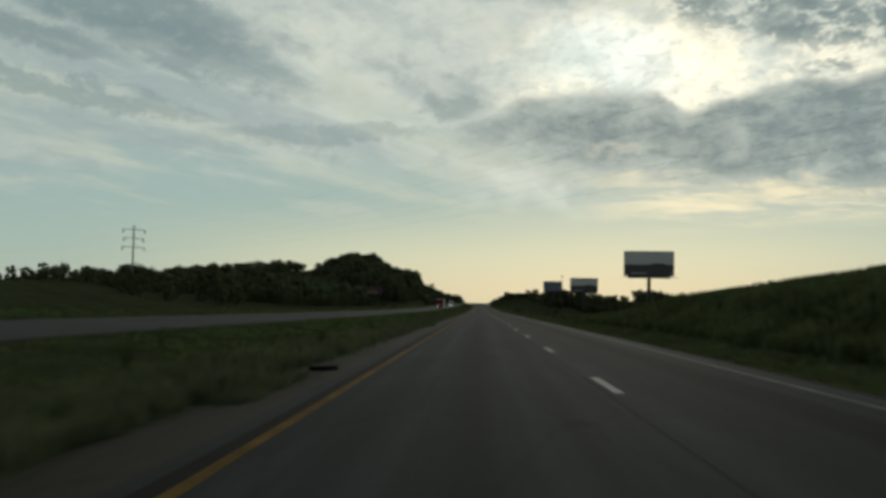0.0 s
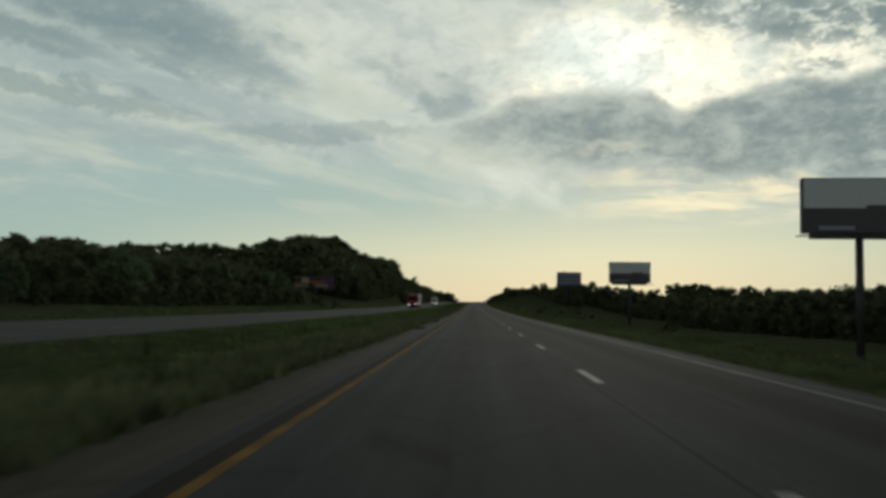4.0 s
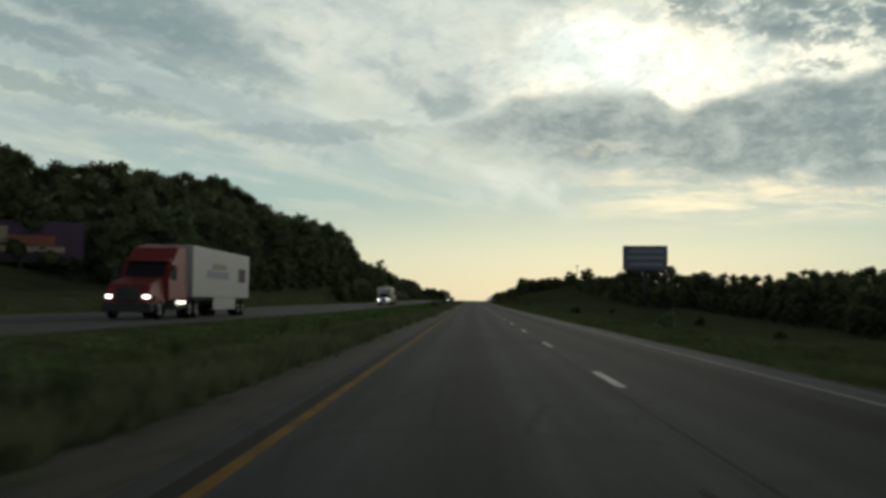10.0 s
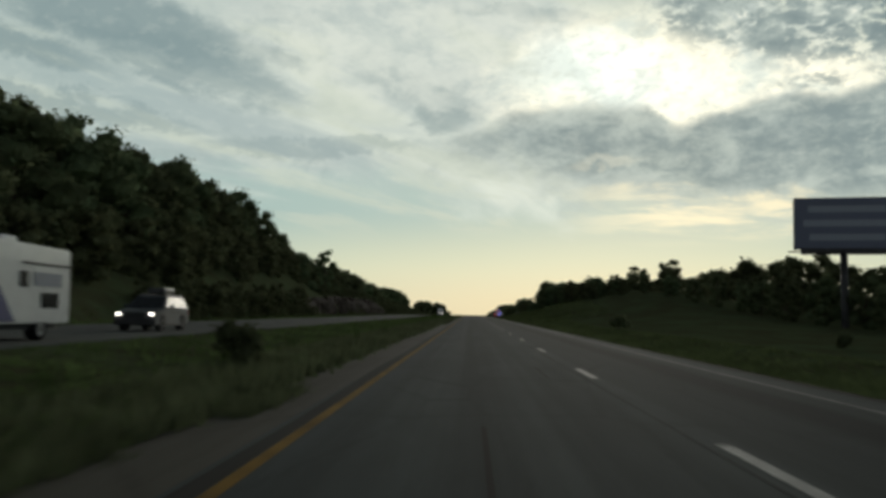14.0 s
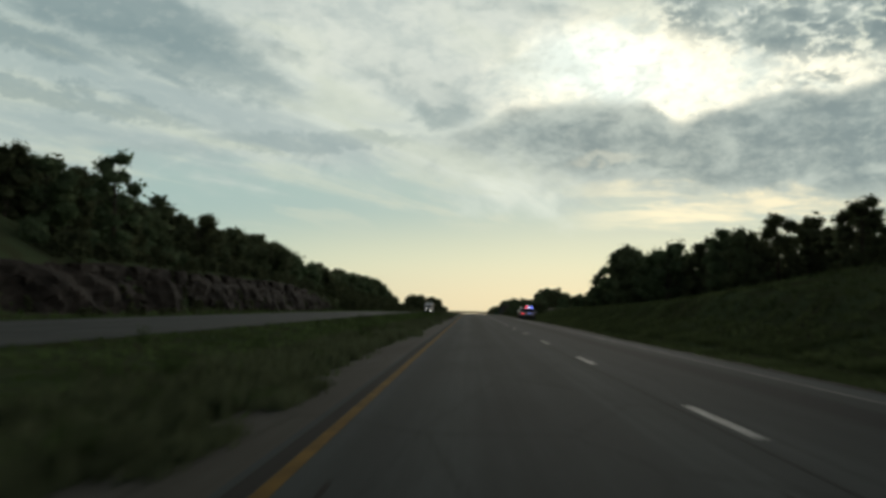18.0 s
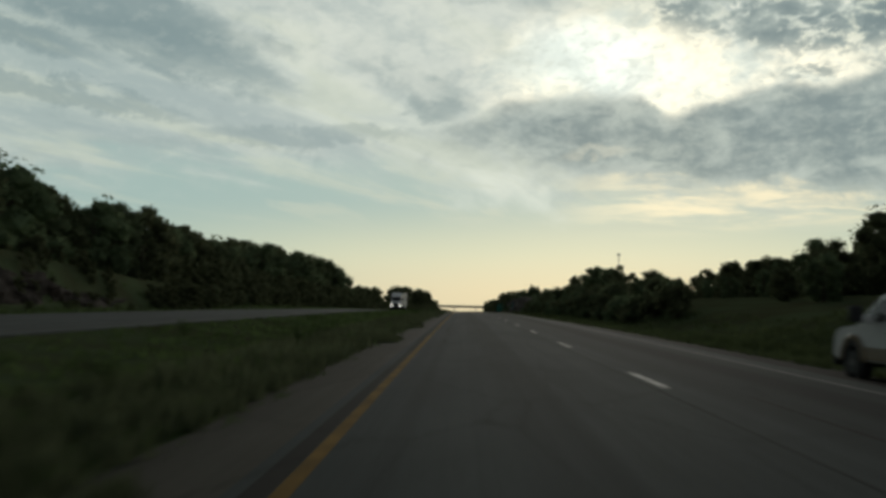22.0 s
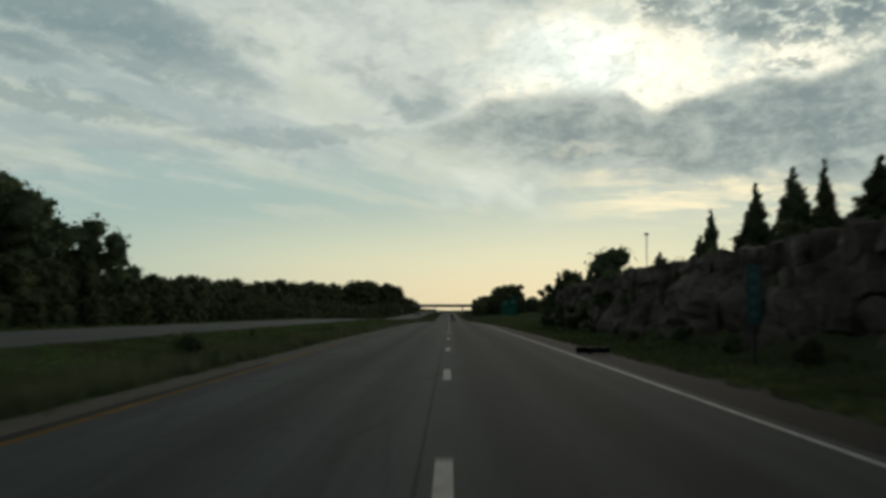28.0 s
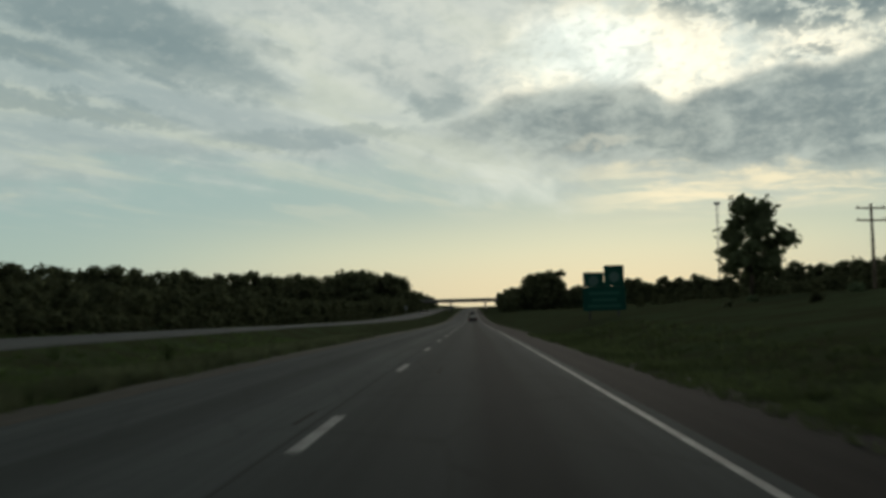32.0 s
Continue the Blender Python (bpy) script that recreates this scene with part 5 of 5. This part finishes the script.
def slab(points, thick=0.012):
    """A thin pane over four or more corners."""
    bm = bmesh.new()
    vs = [Vector(p) for p in points]
    n = (vs[1] - vs[0]).cross(vs[2] - vs[0]).normalized() * thick
    a, b = [bm.verts.new(v) for v in vs], [bm.verts.new(v + n) for v in vs]
    bm.faces.new(a)
    bm.faces.new(b[::-1])
    for i in range(len(vs)):
        j = (i + 1) % len(vs)
        bm.faces.new((a[i], b[i], b[j], a[j]))
    return bm


def cabin(car, paint, prof, width, narrow, rear_glass=True, pillars=()):
    """Roof and pillars with glass let in; prof: four (y, z) from low rear, up, over and down to the low front."""
    (ya, za), (yb, zb), (yc, zc), (yd, zd) = prof
    roof = part("cabin", prism([(ya, za), (yb, zb), (yb + 0.25, zb + 0.05), (yc - 0.25, zc + 0.05), (yc, zc), (yd, zd)], width, narrow, 0.035), paint, car)
    h = zb + 0.05 - za

    def hw(z):
        return width / 2 - narrow * (z - za) / h
    e = 0.012

    def across(y0, z0, y1, z1, name, out):
        m0, m1 = 0.12, 0.88
        a = (y0 + (y1 - y0) * m0, z0 + (z1 - z0) * m0)
        b = (y0 + (y1 - y0) * m1, z0 + (z1 - z0) * m1)
        wa, wb = hw(a[1]) - 0.11, hw(b[1]) - 0.11
        part(name, slab([(-wa, a[0] + out, a[1] + e), (wa, a[0] + out, a[1] + e), (wb, b[0] + out, b[1] + e), (-wb, b[0] + out, b[1] + e)]), GLASS, roof)
    across(yd, zd, yc, zc, "windscreen", 0.015)
    if rear_glass:
        across(ya, za, yb, zb, "rear_window", -0.015)
    lo, hi = za + 0.07, zb - 0.06
    back = ya + (yb - ya) * (hi - za) / (zb - za)
    front = yd + (yc - yd) * (hi - zd) / (zc - zd)
    cuts = [back + 0.16, *pillars, front - 0.10]
    for s in (-1, 1):
        for y0, y1 in zip(cuts, cuts[1:]):
            y0l = y0 if y0 != cuts[0] else ya + 0.2 + (yb - ya) * 0.1
            y1l = y1 if y1 != cuts[-1] else yd - 0.22
            part("side_window", slab([(s * (hw(lo) + e), y0l + 0.05, lo), (s * (hw(lo) + e), y1l - 0.05, lo), (s * (hw(hi) + e), y1 - 0.05, hi), (s * (hw(hi) + e), y0 + 0.05, hi)], 0.008), GLASS, roof)
    return roof


def common(car, length, width, belt, paint, wheels, r, lit_front=False, plate=True):
    """Wheels, bumpers, lamps, mirrors and door seams."""
    w = width / 2
    for y in wheels:
        for s in (-1, 1):
            wheel(car, s * (w + 0.01), y, r, 0.24)
            part("wheel_arch", rod((s * (w + 0.004), y, r + 0.02), (s * (w - 0.25), y, r + 0.02), r * 1.16, sides=16), PLASTIC, car)
    part("rear_bumper", box(-w + 0.03, w - 0.03, -0.07, 0.12, 0.32, 0.66, 0.04), PLASTIC, car)
    part("front_bumper", box(-w + 0.03, w - 0.03, length - 0.12, length + 0.06, 0.28, 0.62, 0.04), PLASTIC, car)
    part("grille", box(-w * 0.55, w * 0.55, length - 0.05, length + 0.03, 0.62, belt - 0.18, 0.02), PLASTIC, car)
    for s in (-1, 1):
        part("tail_light", box(min(s * (w - 0.25), s * (w - 0.02)), max(s * (w - 0.25), s * (w - 0.02)), -0.04, 0.06, belt - 0.36, belt - 0.02, 0.02), TAIL, car)
        part("headlight", box(min(s * (w - 0.33), s * (w - 0.10)), max(s * (w - 0.33), s * (w - 0.10)), length - 0.12, length + 0.035, belt - 0.33, belt - 0.23, 0.03), HEAD_ON if lit_front else CHROME, car)
        part("mirror", box(min(s * (w + 0.02), s * (w + 0.24)), max(s * (w + 0.02), s * (w + 0.24)), length * 0.63, length * 0.63 + 0.12, belt + 0.02, belt + 0.2, 0.03), paint, car)
        for y in (length * 0.33, length * 0.52):
            part("door_handle", box(min(s * (w - 0.01), s * (w + 0.025)), max(s * (w - 0.01), s * (w + 0.025)), y, y + 0.2, belt - 0.18, belt - 0.14), CHROME, car)
    if plate:
        part("number_plate", box(-0.26, 0.26, -0.085, -0.06, 0.72, 0.86), WHITE_SIGN, car)


def suv(m, label, paint, police=False, lit=False, rack=False):
    car = thing("police_suv" if police else "suv", m, label, "car")
    L, W, belt = 5.0, 1.98, 1.08
    part("body", prism([(0.0, 0.42), (0.0, 0.75), (-0.02, 1.02), (0.06, belt + 0.04), (3.55, belt + 0.02), (4.55, 0.98), (4.92, 0.86), (5.0, 0.6), (4.95, 0.30), (0.12, 0.30)], W, 0.06, 0.05), paint, car)
    part("sill", box(-W / 2 - 0.01, W / 2 + 0.01, 0.9, 3.9, 0.24, 0.40, 0.03), PLASTIC, car)
    cabin(car, paint, [(0.05, belt), (0.42, 1.68), (2.75, 1.70), (3.75, belt)], W - 0.06, 0.22, True, (1.25, 2.15))
    common(car, L, W, belt, paint, (1.02, 3.95), 0.38, lit)
    part("spoiler", box(-0.72, 0.72, 0.22, 0.55, 1.68, 1.74, 0.02), paint, car)
    for s in (-1, 1):
        part("roof_rail", rod((s * 0.66, 0.6, 1.78), (s * 0.66, 2.6, 1.78), 0.025, sides=6), PLASTIC, car)
    if police:
        bar = part("light_bar", box(-0.66, 0.66, 1.65, 1.95, 1.76, 1.82, 0.01), PLASTIC, car)
        for k in range(6):
            x = -0.66 + 0.22 * k
            mat = (RED_BEACON, RED_BEACON, WHITE_BEACON, WHITE_BEACON, BLUE_BEACON, BLUE_BEACON)[k]
            part("beacon", box(x + 0.03, x + 0.19, 1.66, 1.94, 1.825, 1.90, 0.02), mat, bar)
        part("rear_beacon", box(0.02, 0.20, -0.05, 0.03, 1.0, 1.06, 0.01), BLUE_BEACON, car)
        part("push_guard", rod((-0.62, 5.12, 0.42), (-0.62, 5.12, 0.98), 0.04, sides=6), PLASTIC, car)
        part("push_guard", rod((0.62, 5.12, 0.42), (0.62, 5.12, 0.98), 0.04, sides=6), PLASTIC, car)
        part("spotlight", rod((-1.08, 3.42, 1.16), (-1.08, 3.6, 1.16), 0.075, sides=10), CHROME, car)
        part("rear_beacon", box(-0.92, -0.80, -0.06, 0.03, 0.80, 0.98, 0.01), TAIL_ON, car)
        part("side_stripe", box(-W / 2 - 0.012, -W / 2 + 0.02, 1.5, 3.4, 0.72, 0.92), plain("tan_door_decal", (0.32, 0.27, 0.18), 0.5), car)
    if rack:
        part("roof_box", box(-0.45, 0.45, 0.7, 2.3, 1.8, 2.12, 0.08), BLACK_PAINT, car)
    return car


def pickup(m, label, paint):
    car = thing("pickup_truck", m, label, "pickup truck")
    L, W, belt = 5.8, 2.0, 1.20
    part("body", prism([(0.0, 0.55), (0.0, 0.72), (2.35, 0.72), (2.35, belt), (4.5, belt), (5.55, 1.12), (5.78, 0.95), (5.8, 0.5), (5.5, 0.42), (0.2, 0.45)], W, 0.03, 0.04), paint, car)
    for s in (-1, 1):
        part("bed_side", box(min(s * 0.90, s * 1.0), max(s * 0.90, s * 1.0), 0.0, 2.35, 0.70, 1.22, 0.03), paint, car)
    gate = part("tailgate", box(-0.90, 0.90, -0.02, 0.08, 0.70, 1.20, 0.03), paint, car)
    part("tailgate_handle", box(-0.12, 0.12, -0.035, 0.0, 1.02, 1.09, 0.01), PLASTIC, gate)
    cabin(car, paint, [(2.35, belt), (2.55, 1.80), (3.9, 1.82), (4.75, belt)], W - 0.08, 0.18, True, (3.3,))
    common(car, L, W, belt, paint, (1.15, 4.75), 0.40)
    part("step_bumper", box(-0.98, 0.98, -0.22, 0.02, 0.44, 0.68, 0.03), PLASTIC, car)
    tan = plain("tan_lower_paint", (0.20, 0.15, 0.09), 0.5)
    for q in (-1, 1):
        part("lower_trim", box(min(q * 0.985, q * 1.014), max(q * 0.985, q * 1.014), 1.70, 4.2, 0.46, 0.74, 0.008), tan, car, "tan lower flank")
        part("tow_mirror", box(min(q * 1.05, q * 1.34), max(q * 1.05, q * 1.34), 4.12, 4.24, 1.24, 1.58, 0.03), PLASTIC, car)
        for yc in (1.15, 4.75):
            ring = bmesh.new()
            arcs = [[ring.verts.new((q * dx, yc + rr * math.cos(t), 0.42 + rr * math.sin(t))) for t in [math.pi * i / 12 for i in range(13)]] for dx, rr in ((0.96, 0.47), (1.05, 0.47), (1.05, 0.56), (0.96, 0.58))]
            for p, r in zip(arcs, arcs[1:]):
                for i in range(12):
                    ring.faces.new((p[i], p[i + 1], r[i + 1], r[i]))
            part("fender_flare", ring, tan, car, smooth=True)
    part("hitch", box(-0.06, 0.06, -0.36, -0.1, 0.42, 0.52, 0.01), DARK_STEEL, car)
    part("rear_mud_flap", box(-0.98, -0.72, 0.58, 0.60, 0.12, 0.5), RUBBER, car)
    part("rear_mud_flap", box(0.72, 0.98, 0.58, 0.60, 0.12, 0.5), RUBBER, car)
    part("bed_load", box(-0.7, 0.5, 0.5, 1.6, 0.73, 1.08, 0.08), BLACK_PAINT, car)
    return car


def sedan(m, label, paint, lit=False, name="sedan"):
    car = thing(name, m, label, "car", "")
    L, W, belt = 4.75, 1.82, 0.94
    part("body", prism([(0.0, 0.42), (-0.02, 0.80), (0.10, belt), (3.5, belt), (4.5, 0.82), (4.74, 0.66), (4.75, 0.35), (0.12, 0.26)], W, 0.06, 0.05), paint, car)
    cabin(car, paint, [(0.55, belt - 0.02), (1.25, 1.40), (2.65, 1.42), (3.55, belt - 0.02)], W - 0.08, 0.22, True, (1.95,))
    common(car, L, W, belt, paint, (0.95, 3.75), 0.32, lit)
    return car


def semi_truck(m, label, paint, trailer_label):
    """Conventional tractor with sleeper, and its trailer behind."""
    t = thing("semi_truck", m, label, "truck")
    L = 21.0
    f = L
    part("hood", prism([(f - 2.6, 1.1), (f - 2.6, 2.15), (f - 1.6, 2.05), (f - 0.25, 1.75), (f - 0.02, 1.5), (f - 0.02, 0.85), (f - 2.6, 0.85)], 2.2, 0.15, 0.08), paint, t)
    part("cab", prism([(f - 5.9, 0.95), (f - 5.9, 3.75), (f - 5.2, 3.95), (f - 4.2, 3.75), (f - 3.05, 2.95), (f - 2.5, 2.12), (f - 2.5, 0.95)], 2.45, 0.08, 0.08), paint, t)
    part("windscreen", slab([(-1.0, f - 2.47, 2.2), (1.0, f - 2.47, 2.2), (0.95, f - 2.98, 2.92), (-0.95, f - 2.98, 2.92)], -0.02), GLASS, t)
    part("sun_visor", box(-1.12, 1.12, f - 3.15, f - 2.75, 2.98, 3.1, 0.02), paint, t)
    part("grille", box(-0.55, 0.55, f - 0.06, f + 0.05, 0.9, 1.62, 0.03), DARK_STEEL, t)
    part("bumper", box(-1.2, 1.2, f - 0.2, f + 0.12, 0.35, 0.85, 0.05), PLASTIC, t)
    for s in (-1, 1):
        part("headlight", box(min(s * 0.74, s * 1.02), max(s * 0.74, s * 1.02), f - 0.25, f + 0.04, 1.04, 1.20, 0.03), HEAD_ON, t)
        part("side_window", slab([(s * 1.235, f - 3.75, 2.2), (s * 1.235, f - 2.75, 2.15), (s * 1.21, f - 3.15, 2.85), (s * 1.21, f - 3.75, 2.9)], 0.01), GLASS, t)
        mir = part("mirror", box(min(s * 1.35, s * 1.55), max(s * 1.35, s * 1.55), f - 2.75, f - 2.6, 2.0, 2.75, 0.02), PLASTIC, t)
        part("mirror_arm", rod((s * 1.2, f - 2.8, 2.6), (s * 1.4, f - 2.68, 2.6), 0.03, sides=5), PLASTIC, mir)
        part("fuel_tank", rod((s * 0.95, f - 5.6, 0.75), (s * 0.95, f - 3.9, 0.75), 0.33, sides=14), CHROME, t)
        part("fender", prism([(f - 2.0, 0.75), (f - 1.9, 1.2), (f - 0.5, 1.2), (f - 0.35, 0.75)], 0.3, 0, 0.04), paint, t).location = (s * 1.05, 0, 0)
        for y in (f - 1.2, f - 6.6, f - 7.9, 1.4, 2.7):
            wheel(t, s * 1.22, y, 0.51, 0.3 if y > f - 2 else 0.6)
    part("chassis", box(-0.45, 0.45, 0.6, f - 1.0, 0.72, 1.0), PLASTIC, t)
    box_t = part("trailer_box", box(-1.29, 1.29, 0.0, f - 6.6, 1.18, 4.05, 0.03), plain("weathered_white_trailer", (0.44, 0.43, 0.39), 0.6), t, trailer_label)
    for s in (-1, 1):
        x = s * 1.30
        for y0, y1, z0, z1, mat in ((1.2, 3.2, 2.2, 3.1, PLUM_FACE), (6.0, 11.2, 2.3, 2.75, GREY_FACE), (6.6, 10.0, 2.85, 3.2, TAN_FACE)):
            part("print_bar", box(min(x, x - s * 0.02), max(x, x - s * 0.02) + 0.004, y0, y1, z0, z1), mat, box_t)
        part("side_skirt", box(min(x, x - s * 0.05), max(x, x - s * 0.05), 4.0, 9.6, 0.45, 1.17), plain("pale_skirt", (0.42, 0.41, 0.38), 0.5), box_t)
        part("corner_post", box(min(x + s * 0.004, x - s * 0.06), max(x + s * 0.004, x - s * 0.06), f - 6.75, f - 6.58, 1.18, 4.06), STEEL, box_t)
    return t


def motorhome(m, label):
    t = thing("motorhome", m, label, "motorhome")
    L = 7.6
    part("van_nose", prism([(L - 2.3, 0.5), (L - 2.3, 1.35), (L - 1.25, 1.32), (L - 0.2, 1.12), (L, 0.9), (L, 0.45)], 1.95, 0.08, 0.05), WHITE_PAINT, t)
    cabin(t, WHITE_PAINT, [(L - 2.4, 1.25), (L - 2.3, 2.05), (L - 1.95, 2.06), (L - 1.15, 1.28)], 1.9, 0.15, False)
    house = part("house", prism([(0, 0.55), (0, 3.05), (L - 1.5, 3.1), (L - 1.35, 2.75), (L - 1.75, 2.12), (L - 2.4, 2.1), (L - 2.4, 0.55)], 2.4, 0.03, 0.06), WHITE_PAINT, t, "white box body")
    for s in (-1, 1):
        x = s * 1.2
        part("stripe", slab([(x * 1.005, L - 3.9, 0.62), (x * 1.005, L - 2.5, 0.62), (x * 1.005, L - 2.45, 1.5), (x * 1.005, L - 2.9, 1.7)], 0.01), BLUE_PAINT, house)
        for y0, y1, z0, z1, mat in ((0.7, 2.6, 1.75, 2.2, GREY_FACE), (3.0, 3.5, 1.7, 2.2, GLASS), (L - 2.5, L - 1.9, 2.3, 2.8, TAN_FACE), (0.9, 2.1, 1.05, 1.55, GLASS), (0.1, 3.4, 2.42, 2.5, PLASTIC)):
            part("side_panel", box(min(x, x + s * 0.015), max(x, x + s * 0.015), y0, y1, z0, z1, 0.004), mat, house)
        part("headlight", box(min(s * 0.64, s * 0.90), max(s * 0.64, s * 0.90), L - 0.12, L + 0.03, 0.84, 0.98, 0.02), HEAD_ON, t)
        part("mirror", box(min(s * 1.05, s * 1.3), max(s * 1.05, s * 1.3), L - 1.5, L - 1.35, 1.3, 1.7, 0.02), PLASTIC, t)
        wheel(t, s * 1.0, L - 0.95, 0.38, 0.25)
        wheel(t, s * 1.15, 1.9, 0.38, 0.4)
    part("grille", box(-0.5, 0.5, L - 0.05, L + 0.03, 0.6, 1.0, 0.02), PLASTIC, t)
    part("bumper", box(-0.98, 0.98, L - 0.1, L + 0.12, 0.38, 0.58, 0.03), CHROME, t)
    part("roof_unit", box(-0.4, 0.4, 2.2, 3.1, 3.08, 3.35, 0.06), WHITE_PAINT, t)
    part("underbody", box(-0.9, 0.9, 0.3, L - 0.6, 0.35, 0.6), PLASTIC, t)
    return t


# the stop on the right shoulder
suv(pose(5.65, 719.7, road_z(721) - 0.235, 0, 1.5, -5), "white police suv parked on the shoulder with red and blue lights", WHITE_PAINT, police=True)
pickup(pose(6.15, 733.2, road_z(736) - 0.265, 0, 1.5, 0), "white pickup truck stopped ahead of the police car", WHITE_PAINT)
# oncoming traffic on the far carriageway, and the cars in front


def far_z(y):
    return far_lift(y) + road_z(y) + 0.003


semi_truck(pose(-18.4, 387, far_z(380), 0, 0, 180) @ Matrix.Diagonal((1, 0.83, 0.95, 1)), "dark red semi truck with its headlights on", RED_PAINT, "weathered white trailer with printed panels")
motorhome(pose(-17.6, 488.8, far_z(485), 0, 0, 180), "white motorhome with a blue stripe and lit headlights")
suv(pose(-18.2, 504.5, far_z(502), 0, 0, 180), "grey suv with a black roof box and lit headlights", GREY_PAINT, lit=True, rack=True)
semi_truck(pose(-18.4, 921 + 21, far_z(931), 0, 0, 180), "white semi truck coming on with its headlights lit", WHITE_PAINT, "plain white trailer")
sedan(pose(-18.4, 1445, far_z(1445), 0, 0, 180), "dark oncoming car with lit headlights", BLACK_PAINT, lit=True)
sedan(pose(-21.8, 1462, far_z(1462), 0, 0, 180), "grey oncoming car with lit headlights", GREY_PAINT, lit=True)
sedan(pose(1.9, 1250, road_z(1250) - 0.05, 0.5), "dark car driving in the slow lane", BLACK_PAINT)
suv(pose(1.8, 1400, road_z(1400) - 0.05), "dark suv far ahead near the bridge", GREY_PAINT)
